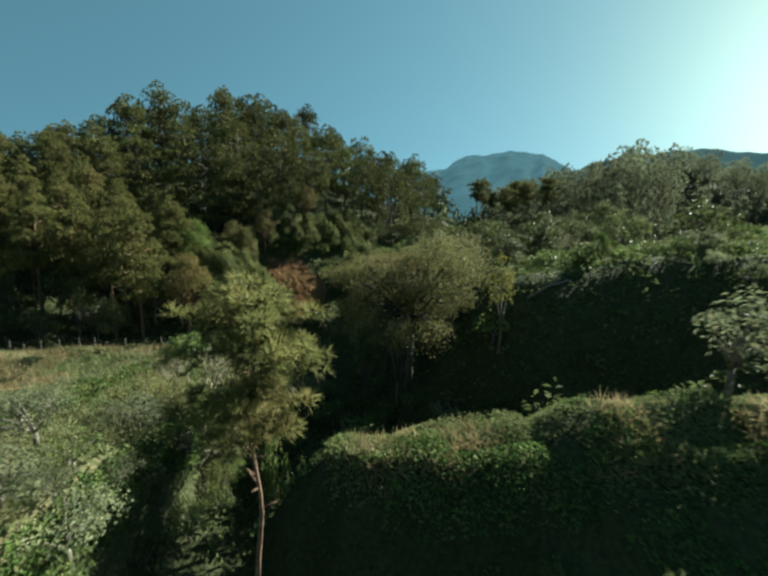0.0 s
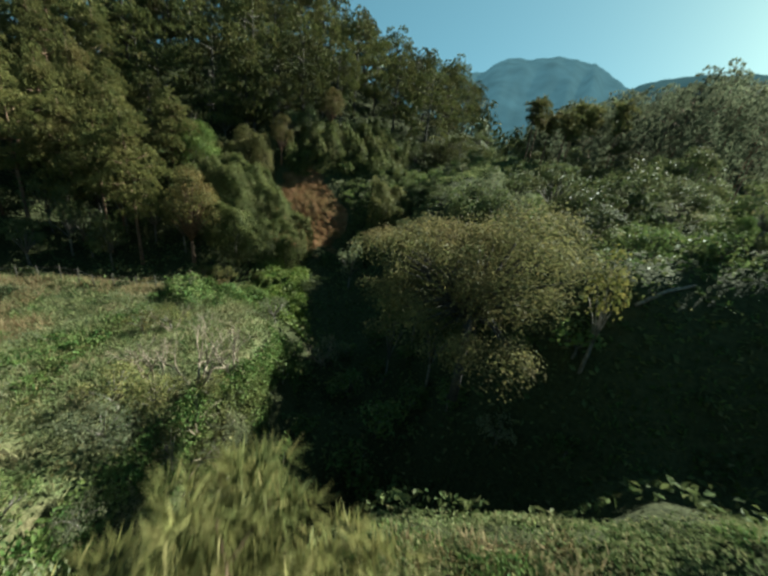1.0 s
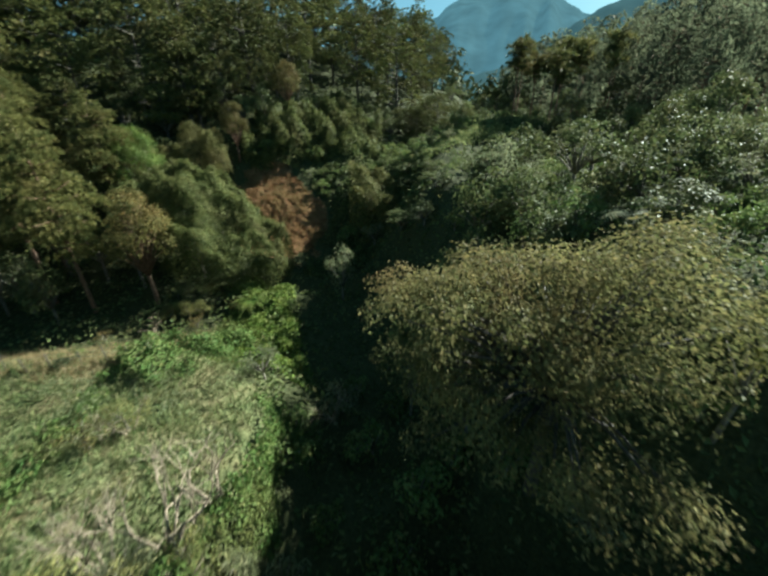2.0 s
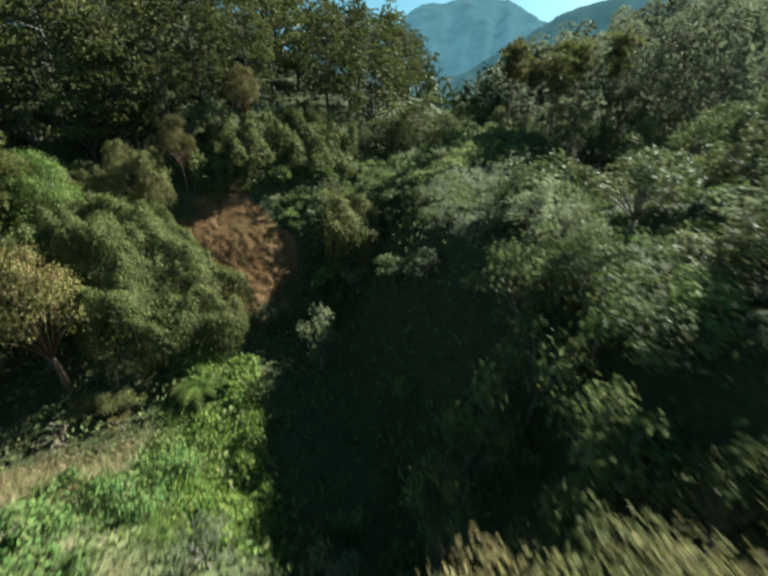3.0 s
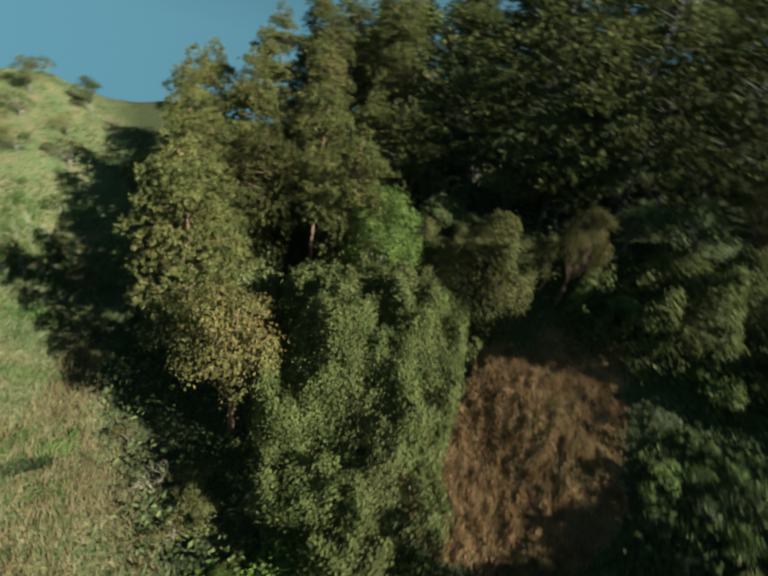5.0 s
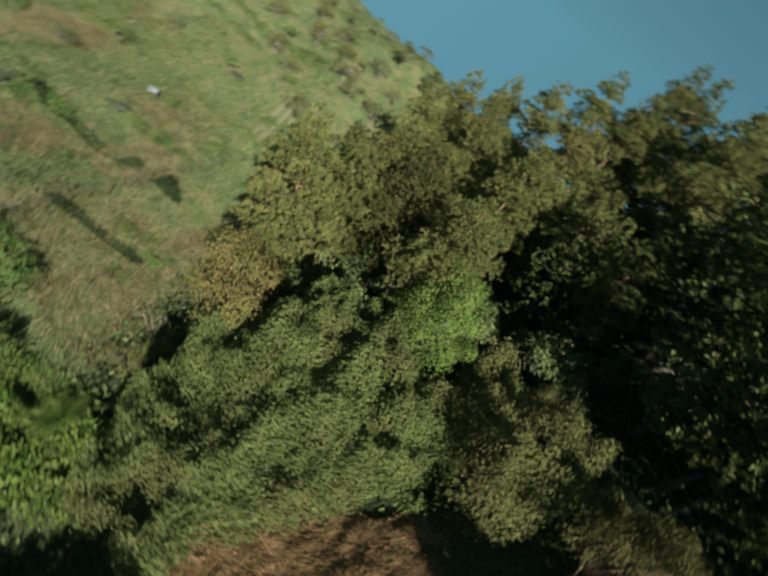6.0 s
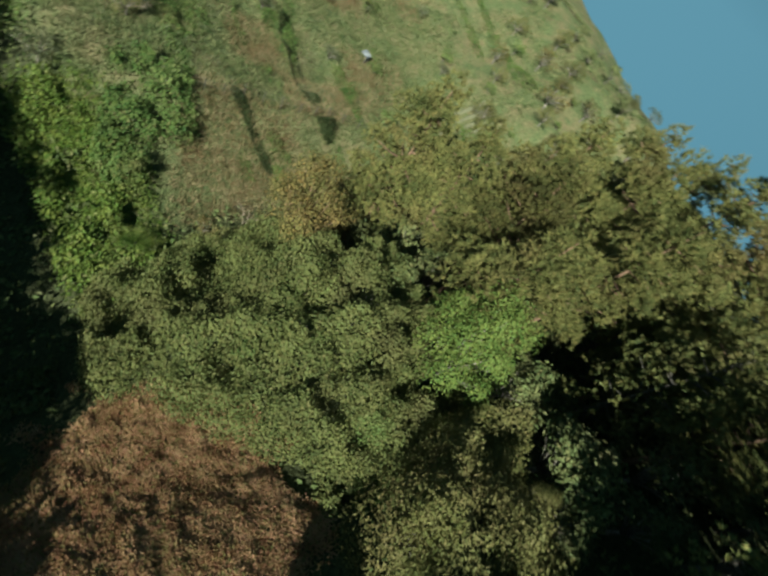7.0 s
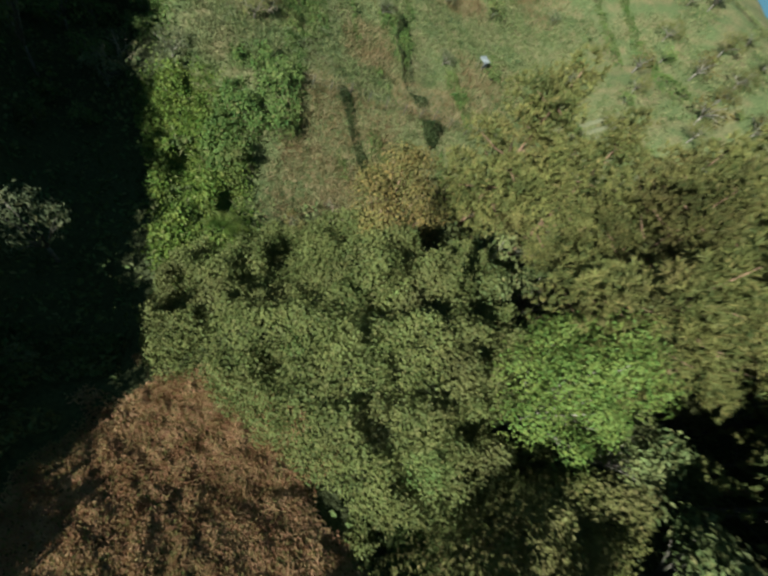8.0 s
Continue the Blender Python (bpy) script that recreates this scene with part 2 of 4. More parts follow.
def is_field(x, y):
    """1 on the open grass of the left hand slope, 0 in the woods."""
    x, y = np.asarray(x, float), np.asarray(y, float)
    d = x - np.interp(y, AXIS_Y, AXIS_X)
    edge = 40.5 + 0.05 * np.clip(-32 - x, 0, None) + 0.32 * np.clip(x + 32, 0, 11) + 4 * (vnoise(x, y, 12, 9) - 0.5)
    return smooth((edge - y) / 2.5) * smooth((-d - 7.2 - 0.8 * smooth((25 - y) / 4)) / 1.2)


def part(name, me, material, parent=None, label=""):
    me.name = name
    if not me.materials:
        me.materials.append(material)
    ob = new(name, me)
    if parent is not None:
        ob.parent = parent
    if label:
        ob["label"] = label
    return ob


def mesh_of(co, faces, shade=False):
    me = bpy.data.meshes.new("m")
    me.from_pydata(np.asarray(co).tolist(), [], [tuple(f) for f in np.asarray(faces).tolist()] if not isinstance(faces, list) else faces)
    if shade:
        me.polygons.foreach_set("use_smooth", [True] * len(me.polygons))
    return me


def build_ground():
    n = 256
    u = np.linspace(-1, 1, n)
    wide = np.where(np.abs(u) < 0.62, u / 0.62 * 95, np.sign(u) * (95 + 3.0 * np.sinh((np.abs(u) - 0.62) / 0.38 * 7.3)))
    gx, gy = -10 + wide, 45 + wide
    X, Y = np.meshgrid(gx, gy)
    Z = height(X, Y)
    co = np.stack([X.ravel(), Y.ravel(), Z.ravel()], 1)
    i = np.arange(n * n).reshape(n, n)
    f = np.stack([i[:-1, :-1], i[:-1, 1:], i[1:, 1:], i[1:, :-1]], -1).reshape(-1, 4)
    me = mesh_of(co, f, True)
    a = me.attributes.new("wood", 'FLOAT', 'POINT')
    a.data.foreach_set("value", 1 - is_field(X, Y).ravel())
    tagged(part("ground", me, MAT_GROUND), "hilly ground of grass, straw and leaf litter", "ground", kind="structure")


build_ground()


# ---------------------------------------------------------------- plants
def tube(points, radii, sides=7):
    """A tapered limb through the points."""
    pts = [Vector(p) for p in points]
    co, fs = [], []
    for k, p in enumerate(pts):
        t = (pts[min(k + 1, len(pts) - 1)] - pts[max(k - 1, 0)]).normalized()
        a = t.orthogonal().normalized()
        b = t.cross(a)
        for s in range(sides):
            w = 2 * math.pi * s / sides
            co.append(p + (a * math.cos(w) + b * math.sin(w)) * radii[k])
    for k in range(len(pts) - 1):
        for s in range(sides):
            q = (s + 1) % sides
            fs.append((k * sides + s, k * sides + q, (k + 1) * sides + q, (k + 1) * sides + s))
    fs.append(tuple(range(sides))[::-1])
    fs.append(tuple((len(pts) - 1) * sides + s for s in range(sides)))
    return [tuple(c) for c in co], fs


def join(pieces):
    co, fs = [], []
    for c, f in pieces:
        o = len(co)
        co += list(c)
        fs += [tuple(i + o for i in q) for q in f]
    return co, fs


def units(rng, n):
    v = rng.normal(size=(n, 3))
    return v / np.linalg.norm(v, axis=1, keepdims=True)


def leaves(rng, centre, normal, size, slim=0.55):
    """Diamond leaves, folded along the rib, at the centres."""
    n = len(centre)
    t = np.cross(normal, units(rng, n))
    t /= np.linalg.norm(t, axis=1, keepdims=True) + 1e-9
    b = np.cross(normal, t)
    s = size * rng.uniform(0.6, 1.3, (n, 1))
    fold = normal * s * 0.16
    co = np.stack([centre - t * s * 0.5, centre + b * s * slim * 0.5 + fold, centre + t * s * 0.5, centre - b * s * slim * 0.5 + fold], 1).reshape(-1, 3)
    i = np.arange(n)[:, None] * 4
    return co, np.concatenate([i + [0, 1, 2], i + [0, 2, 3]])


def needles(rng, centre, outward, length, width, blades):
    """Tufts of needles that spread from each centre."""
    n = len(centre)
    c = np.repeat(centre, blades, 0)
    o = np.repeat(outward, blades, 0) * 0.75 + units(rng, n * blades) * 0.75
    o /= np.linalg.norm(o, axis=1, keepdims=True) + 1e-9
    w = np.cross(o, units(rng, n * blades))
    w /= np.linalg.norm(w, axis=1, keepdims=True) + 1e-9
    l = length * rng.uniform(0.7, 1.2, (n * blades, 1))
    co = np.stack([c - w * width * 0.5, c + w * width * 0.5, c + o * l], 1).reshape(-1, 3)
    return co, np.arange(n * blades * 3).reshape(-1, 3)


def puffs(rng, clumps, per):
    """Points and outward ways on a shell of each clump (x, y, z, rx, rz); per: points for each square metre."""
    cs, ns = [], []
    for x, y, z, rx, rz in clumps:
        n = max(6, int(per * 4 * math.pi * rx * (rx + rz) / 2))
        d = units(rng, n)
        d[:, 2] = np.where(d[:, 2] < -0.5, -d[:, 2] * 0.6, d[:, 2])
        r = rng.uniform(0.55, 1.18, (n, 1))
        cs.append(np.array([x, y, z]) + d * r * [rx, rx, rz])
        ns.append(d + units(rng, n) * 0.55 + [0, 0, 0.25])
    c, nn = np.concatenate(cs), np.concatenate(ns)
    return c, nn / np.linalg.norm(nn, axis=1, keepdims=True)


def pine_parts(seed, tall, spread, bare, per=9.0, length=0.42, width=0.10, blades=4, pad=0.33, step=0.085, girth=1.0, flat=0.44, crook=0.0, stubs=0, tuft=4):
    """Trunk and crown of a pine: whorled limbs that carry flat pads of needles."""
    rng = np.random.default_rng(seed)
    bend = rng.normal(0, 0.02, 2) * tall
    axis = lambda k: (bend[0] * k * k + crook * math.sin(k * 9), bend[1] * k * k + crook * math.sin(k * 13 + 1), tall * k)
    r0 = (0.014 * tall + 0.03) * girth
    pieces = [tube([axis(k) for k in np.linspace(-0.06, 1, 13 if crook else 7)], [r0 * (1.12 - k) for k in np.linspace(0, 1, 13 if crook else 7)], 7)]
    for j in range(stubs):
        k, w = bare * rng.uniform(0.45, 0.95), rng.uniform(0, 2 * math.pi)
        p, l = Vector(axis(k)), rng.uniform(0.25, 0.7)
        pieces.append(tube([p, p + Vector((math.cos(w) * l, math.sin(w) * l, l * 0.3))], [r0 * 0.3, r0 * 0.15], 4))
    clumps = []
    k = bare
    while k < 0.95:
        rel = (k - bare) / (1 - bare)
        reach = spread * (0.30 + 0.70 * math.sin(math.pi * min(1, (1 - rel) * 0.80 + 0.10)))
        a0 = rng.uniform(0, 2 * math.pi)
        whorl = rng.integers(3, 5)
        for w in range(whorl):
            a = a0 + 2 * math.pi * w / whorl + rng.normal(0, 0.35)
            L = reach * rng.uniform(0.6, 1.1)
            p0 = Vector(axis(k))
            tip = p0 + Vector((math.cos(a) * L, math.sin(a) * L, L * rng.uniform(0.05, 0.4)))
            mid = p0.lerp(tip, 0.5) + Vector((0, 0, -0.06 * L))
            pieces.append(tube([p0, mid, tip], [r0 * 0.28, r0 * 0.18, 0.012], 3))
            s = rng.uniform(0.75, 1.2) * spread * pad
            clumps.append((*tip, s, s * flat))
            if L > spread * 0.55:
                q = p0.lerp(tip, 0.5)
                clumps.append((q.x + rng.normal(0, 0.2), q.y + rng.normal(0, 0.2), q.z + 0.2, s * 0.85, s * flat * 0.86))
                q = p0.lerp(tip, 0.22)
                clumps.append((q.x, q.y, q.z + 0.15, s * 0.6, s * flat * 0.7))
        k += rng.uniform(0.8, 1.2) * step
    clumps.append((*axis(0.99), spread * 0.26, spread * 0.30))
    tufts = []
    for x, y, z, s, h in clumps:
        for _ in range(tuft):
            u, v, w = rng.uniform(-0.85, 0.85, 3)
            t = s * rng.uniform(0.36, 0.52) * math.sqrt(4 / tuft)
            tufts.append((x + u * s, y + v * s, z + w * h, t, t * 0.75))
    c, o = puffs(rng, tufts, per)
    co, tri = needles(rng, c, o, length, width, blades)
    return join(pieces), (co, tri)


def tiered_parts(seed, tall, spread, bare, tiers, tufts, blade, width, blades, peak=0.22, limbs=5, full=1.0, tall_pads=0.6, spare=True):
    """Trunk with limbs, and crown of a pine: tiers of limbs that end in domed pads, each a heap of needle tufts."""
    rng = np.random.default_rng(seed)
    bend = rng.normal(0, 0.022, 2) * tall
    axis = lambda k: Vector((bend[0] * k * k, bend[1] * k * k, tall * k))
    r0 = 0.013 * tall + 0.04
    pieces = [tube([axis(k) for k in np.linspace(-0.06, 1, 8)], [r0 * (1.1 - k) for k in np.linspace(0, 1, 8)], 7)]
    pads = [(*axis(0.985), spread * 0.30, spread * 0.24), (*axis(0.94), spread * 0.36, spread * 0.2)]
    for j in range(tiers):
        rel = (j + rng.uniform(0.1, 0.9)) / tiers
        k = bare + (0.93 - bare) * rel
        reach = spread * (0.72 + 0.28 * rel / peak if rel < peak else (1 - (rel - peak) / (1 - peak)) ** 0.62 * 0.85 + 0.15)
        n = limbs if rel < 0.6 else max(4, limbs - 1)
        a0 = rng.uniform(0, 2 * math.pi)
        for w in range(n):
            a = a0 + 2 * math.pi * w / n + rng.normal(0, 0.3)
            L = reach * rng.uniform(0.55, 1.0)
            p0 = axis(k) + Vector((0, 0, rng.normal(0, 0.02) * tall))
            way = Vector((math.cos(a), math.sin(a), rng.uniform(-0.05, 0.28)))
            tip = p0 + way * L
            pieces.append(tube([p0, p0 + way * L * 0.5 - Vector((0, 0, 0.05 * L)), tip], [r0 * 0.30, r0 * 0.2, 0.015], 4))
            s = (0.20 * spread + 0.10 * reach) * rng.uniform(0.72, 1.2) * full
            pads.append((*tip, s, s * tall_pads * rng.uniform(0.78, 1.2)))
            if spare and L > 0.5 * spread:
                side = Vector((-math.sin(a), math.cos(a), 0)) * rng.choice((-1, 1)) * s * 0.9
                pads.append((*(p0 + way * L * 0.62 + side), s * 0.78, s * 0.46))
            if w % 2:
                pads.append((*(p0 + way * L * 0.35), s * 0.9, s * 0.6))
    cs, ns = [], []
    for x, y, z, rx, rz in pads:
        n = max(6, int(tufts * rx * rx))
        d = units(rng, n)
        d[:, 2] = np.where(d[:, 2] < -0.2, -d[:, 2], d[:, 2])
        cs.append(np.array([x, y, z]) + d * rng.uniform(0.6, 1.0, (n, 1)) * [rx, rx, rz])
        ns.append(d * [1, 1, 0.8] + [0, 0, 0.35])
    c, o = np.concatenate(cs), np.concatenate(ns)
    o /= np.linalg.norm(o, axis=1, keepdims=True) + 1e-9
    return join(pieces), needles(rng, c, o, blade, width, blades)


def domed_parts(seed, tall, spread, low, lumps, per, blade, width, blades, wide=0.38):
    """Trunk and egg-shaped crown of a pine seen from afar: lumps of needles set all round it, close below, looser at the top."""
    rng = np.random.default_rng(seed)
    r0 = 0.013 * tall + 0.04
    bend = rng.normal(0, 0.25, 2)
    pieces = [tube([(bend[0] * k * k, bend[1] * k * k, tall * 0.94 * k) for k in np.linspace(-0.05, 1, 6)], [r0 * (1.1 - k) for k in np.linspace(0, 1, 6)], 6)]
    cs, ns = [], []
    for j in range(lumps):
        rel = ((j + 0.5) / lumps) ** 0.85
        span = math.sqrt(max(0.05, 1 - ((rel - wide) / (1.02 - wide if rel > wide else wide + 0.35)) ** 2))
        a = j * 2.39996 + rng.normal(0, 0.35)
        s = spread * rng.uniform(0.27, 0.42) * (0.75 + 0.25 * span)
        r = max(0.0, spread * span * rng.uniform(0.75, 1.12) - s * 0.6)
        z = low + (tall - low - s * 0.5) * rel + rng.normal(0, 0.25)
        p = np.array([math.cos(a) * r + bend[0] * rel, math.sin(a) * r + bend[1] * rel, z])
        pieces.append(tube([(bend[0] * rel, bend[1] * rel, z - 0.25 * r), tuple(p)], [r0 * 0.28, 0.02], 3))
        n = max(8, int(per * s * s))
        d = units(rng, n)
        d = d * np.where((d @ np.array([math.cos(a) * 0.8, math.sin(a) * 0.8, 0.6]))[:, None] < -0.25, -1, 1)
        cs.append(p + d * rng.uniform(0.7, 1.05, (n, 1)) * [s, s, s * 0.74])
        ns.append(d + [0, 0, 0.3])
    c, o = np.concatenate(cs), np.concatenate(ns)
    o /= np.linalg.norm(o, axis=1, keepdims=True) + 1e-9
    return join(pieces), needles(rng, c, o, blade, width, blades)


def broad_parts(seed, tall, spread, low, leaf=0.26, per=11.0, lobes=16, slim=0.55, flat=0.75, given=None):
    """Trunk, limbs and crown of a broad-leaved tree or bush."""
    rng = np.random.default_rng(seed)
    clumps, tips = [], []
    mid = (tall + low) / 2
    if given:
        for x, y, z, s in given:
            clumps.append((x, y, z, s * 0.8, s * 0.6))
            for j in range(6):
                d = units(rng, 1)[0]
                d[2] = abs(d[2]) * 0.9 - 0.2
                p = np.array([x, y, z]) + d * s * 0.8
                clumps.append((*p, s * 0.42, s * 0.34))
                tips.append(p)
    for j in range(0 if given else lobes):
        d = units(rng, 1)[0]
        d[2] = abs(d[2]) * 1.1 - 0.35
        s = spread * rng.uniform(0.16, 0.42)
        p = np.array([0, 0, mid]) + d * np.array([spread - s * 0.8, spread - s * 0.8, (tall - low) / 2 * 0.95])
        p[2] = max(p[2], s * 0.4)
        clumps.append((*p, s, s * (flat if d[2] > -0.05 else flat * 1.7)))
        tips.append(p)
    if not given:
        clumps.append((0, 0, mid, spread * 0.55, (tall - low) * 0.36))
    r0 = 0.02 * tall + 0.03
    fork = Vector((rng.normal(0, 0.1), rng.normal(0, 0.1), max(low * 0.9, tall * 0.25)))
    pieces = [tube([(0, 0, -0.4), fork * 0.5, fork], [r0 * 1.3, r0, r0 * 0.8], 8)]
    for p in tips:
        v = Vector(p)
        pieces.append(tube([fork, fork.lerp(v, 0.5) + Vector((0, 0, 0.08 * spread)), v], [r0 * 0.5, r0 * 0.3, 0.012], 5))
    c, o = puffs(rng, clumps, per)
    return join(pieces), leaves(rng, c, o, leaf, slim)


def plant(name, parts, leaf, bark, label, category, group, crown="crown"):
    """A tree or bush: an Empty at its foot with trunk and crown."""
    root = tagged(new(name), label, category, group)
    (tc, tf), (cc, cf) = parts
    part("trunk", mesh_of(tc, tf, True), bark, root)
    part(crown, mesh_of(cc, cf), leaf, root)
    return root


TEMPLATES = {}


def place(kind, x, y, scale=1.0, turn=None, sink=0.0, z=None, stretch=1.0, lean=0.0):
    """Set one more plant of a kind on the ground."""
    t = TEMPLATES[kind]
    turn = random.uniform(0, 360) if turn is None else turn
    z = float(height(x, y)) - sink if z is None else z
    m = pose(x, y, z, lean, 0, turn) @ Matrix.Diagonal((scale, scale, scale * stretch, 1))
    if not t["used"]:
        t["used"] = True
        t["ob"].matrix_basis = m
        return t["ob"]
    base = t["ob"]
    ob = copy_thing(base, Matrix.Identity(4))
    ob.matrix_basis = m
    return ob


def kind(key, name, parts, leaf, bark, label, category, group):
    TEMPLATES[key] = {"ob": plant(name, parts, leaf, bark, label, category, group), "used": False}


PINE_L = "tall pine with layered olive-green needle pads and reddish trunk"
PINE_G = "pines on the slopes"
for k, (tall, spread, bare, peak) in enumerate(((13, 3.2, 0.33, 0.40), (12, 3.5, 0.30, 0.50), (14.5, 3.2, 0.40, 0.35))):
    kind(f"pine{k}", "pine_tree", tiered_parts(20 + k, tall, spread, bare, 7, 31, 0.30, 0.07, 12, peak, 5, 1.4, 0.55), MAT_PINE, MAT_BARK, PINE_L, "tree", PINE_G)
HILL_L = "pine of the close wood on the hillside"
for k, (tall, spread, low, wide) in enumerate(((12, 3.4, 2.4, 0.45), (11.4, 3.6, 1.5, 0.55))):
    kind(f"far{2 * k + 1}", "pine_tree", domed_parts(31 + k, tall, spread, low, 30, 23, 0.30, 0.20, 8, wide), MAT_HILL, MAT_DARKWOOD, HILL_L, "tree", "pines of the hillside wood")
for k, (tall, spread, bare, peak) in enumerate(((12.4, 3.6, 0.16, 0.45), (13.2, 3.4, 0.20, 0.35))):
    kind(f"far{2 * k}", "pine_tree", tiered_parts(35 + k, tall, spread, bare, 6, 13, 0.30, 0.20, 9, peak, 5, 1.5, 0.72, False), MAT_HILL, MAT_DARKWOOD, HILL_L, "tree", "pines of the hillside wood")
for k, (tall, spread) in enumerate(((12, 3.2), (11, 3.5))):
    kind(f"dist{k}", "pine_tree", domed_parts(130 + k, tall, spread, 1.6, 18, 11, 0.6, 0.34, 5, 0.5), MAT_RIDGE, MAT_BARK, "pine on the far ridge, haze and backlight put into its pale leaves", "tree", "pines of the far ridge")
kind("glow", "pine_tree", domed_parts(150, 12, 3.4, 3.0, 28, 19, 0.36, 0.16, 7, 0.55), MAT_RIDGE, MAT_BARK, "pine at the end of the spur, haze and backlight put into its pale leaves", "tree", "pines behind the spur")
for k, (tall, spread) in enumerate(((9.5, 1.9), (8.5, 2.3))):
    kind(f"thin{k}", "umbrella_pine", pine_parts(36 + k, tall, spread, 0.66, 5.0, 0.5, 0.12, 3), MAT_PINE, MAT_BARK, "slim pine with a long bare trunk and flat top", "tree", "slim pines on the spur")
for k, (tall, spread, low) in enumerate(((7, 3.0, 1.2), (5.5, 2.6, 0.6), (8.5, 3.2, 2.0))):
    kind(f"broad{k}", "broadleaf_tree", broad_parts(40 + k, tall, spread, low, 0.36, 6.6), MAT_LEAF, MAT_WOOD, "leafy dark-green broadleaf tree on the valley slope", "tree", "trees on the valley slopes")
for k, (tall, spread) in enumerate(((2.0, 1.4), (1.4, 1.1), (2.6, 1.5))):
    kind(f"bush{k}", "bush", broad_parts(60 + k, tall, spread, 0.1, 0.26, 12, 9), MAT_VINE, MAT_WOOD, "low green leafy bush on the slope", "bush", "bushes on the slopes")
    kind(f"grey{k}", "grey_bush", broad_parts(70 + k, tall * 1.6, spread * 1.3, 0.2, 0.30, 9, 12, 0.28), MAT_GREY, MAT_WOOD, "grey-green feathery bush catching light from behind", "bush", "grey bushes on the slopes")
for k, leafage in enumerate((MAT_VINE, MAT_VINE_DRY, MAT_VINE_DARK, MAT_VINE)):
    kind(f"mass{k}", "vine_covered_tree", broad_parts(180 + k, 10, 4.0, 0.2, (0.36, 0.24, 0.34, 0.40)[k], (5.5, 13, 5.5, 5.5)[k], 40, (0.6, 0.5, 0.65, 0.5)[k]), leafage, MAT_WOOD, "tall tree thickly overgrown with green vines", "tree", "trees overgrown with vines")
kind("ball", "round_tree", broad_parts(86, 6, 1.9, 0.6, 0.085, 130, 24, 0.6, 0.9), MAT_FRESH, MAT_WOOD, "round tree with fresh bright-green leaves", "tree", "bright green trees")
kind("oak", "oak_tree", broad_parts(82, 7, 2.6, 1.4, 0.15, 34, 26, 0.6, 0.6), MAT_OAK, MAT_BARK, "oak with olive-brown autumn leaves at the wood's edge", "tree", "oaks at the wood's edge")
BIG_LOBES = ((-2.8, -0.6, 3.7, 1.6), (-1.3, -1.5, 3.3, 1.3), (-3.9, 1.6, 4.0, 1.4), (-3.6, 1.4, 6.3, 1.9), (-3.0, 0.4, 4.6, 1.6), (-4.2, 3.0, 6.0, 1.4), (-2.3, 2.4, 6.2, 2.0), (2.0, 0.0, 7.0, 3.0), (-0.2, 1.6, 7.1, 2.0), (0.2, -3.6, 4.0, 1.7), (0.9, -1.6, 5.6, 2.1), (3.3, 2.6, 6.2, 1.9), (-1.0, -0.6, 6.0, 1.7), (0.0, 0.6, 4.6, 2.2), (-2.4, 2.0, 4.7, 1.8), (1.8, 2.0, 5.0, 2.3))
kind("big", "spreading_tree", broad_parts(83, 8.0, 5.6, 4.6, 0.145, 34, 40, 0.5, 0.75, BIG_LOBES), MAT_OLIVE, MAT_DARKWOOD, "broad spreading tree with small olive-grey leaves", "tree", "spreading trees in the gully")
kind("yellow", "yellow_tree", broad_parts(84, 4, 1.4, 1.0, 0.22, 14, 9), MAT_YELLOW, MAT_WOOD, "small tree with yellowing leaves", "tree", "yellowing trees")
for k, leafage in enumerate((MAT_GREY, MAT_OAK, MAT_VINE)):
    kind(f"fine{k}", "small_leaved_bush", broad_parts(160 + k, 2.4, 1.5, 0.1, 0.13, 34, 12, 0.5), (MAT_GREY, MAT_VINE_DRY, MAT_VINE)[k], MAT_WOOD, ("grey-green small-leaved bush at the field's edge", "olive-brown small-leaved bush at the field's edge", "green small-leaved bush at the field's edge")[k], "bush", "small-leaved bushes")
kind("rust", "rusty_bush", broad_parts(85, 2.2, 1.3, 0.1, 0.24, 9, 10, 0.4), MAT_OAK, MAT_WOOD, "withered reddish-brown bush at the field's edge", "bush", "withered bushes")
kind("young", "young_pine", pine_parts(91, 8.4, 1.5, 0.48, 22.0, 0.32, 0.034, 7, 0.36, 0.075, 0.5, 0.5, 0.10, 9), MAT_YOUNG, MAT_BARK, "slender young pine with a thin bare trunk", "tree", "young pines")


def to_top(key, x, y, top, radius, base_tall, base_radius, turn=None):
    """A plant whose crown reaches the height top, standing on the ground."""
    g = float(height(x, y))
    s = radius / base_radius
    return place(key, x, y, s, turn, 0.1, None, max(1.25 * radius, top - g) / (base_tall * s))


# the near pine
place("young", -3.1, 9.1, 0.95, 40, z=20.3)
# trees overgrown with vines below the hill
MASSES = ((-22, 53.5, 24.0, 3.0), (-25, 56.0, 24.5, 2.5), (-19, 55.0, 22.0, 2.8), (-16.5, 52.5, 19.0, 2.6), (-14.5, 50.5, 16.8, 2.0), (-17.5, 49.5, 17.8, 2.2), (-20.5, 50.5, 20.5, 2.6),
          (-13.8, 53.0, 16.8, 1.6), (-23.5, 59.5, 23.0, 2.4), (-20.8, 57.5, 21.5, 2.2), (-17.0, 54.8, 19, 1.9), (-26.0, 52.8, 22.5, 2.2), (-26.0, 62.8, 20.5, 2.2), (-29.0, 61.5, 21.0, 2.0), (-23.0, 62.5, 19.5, 1.8))
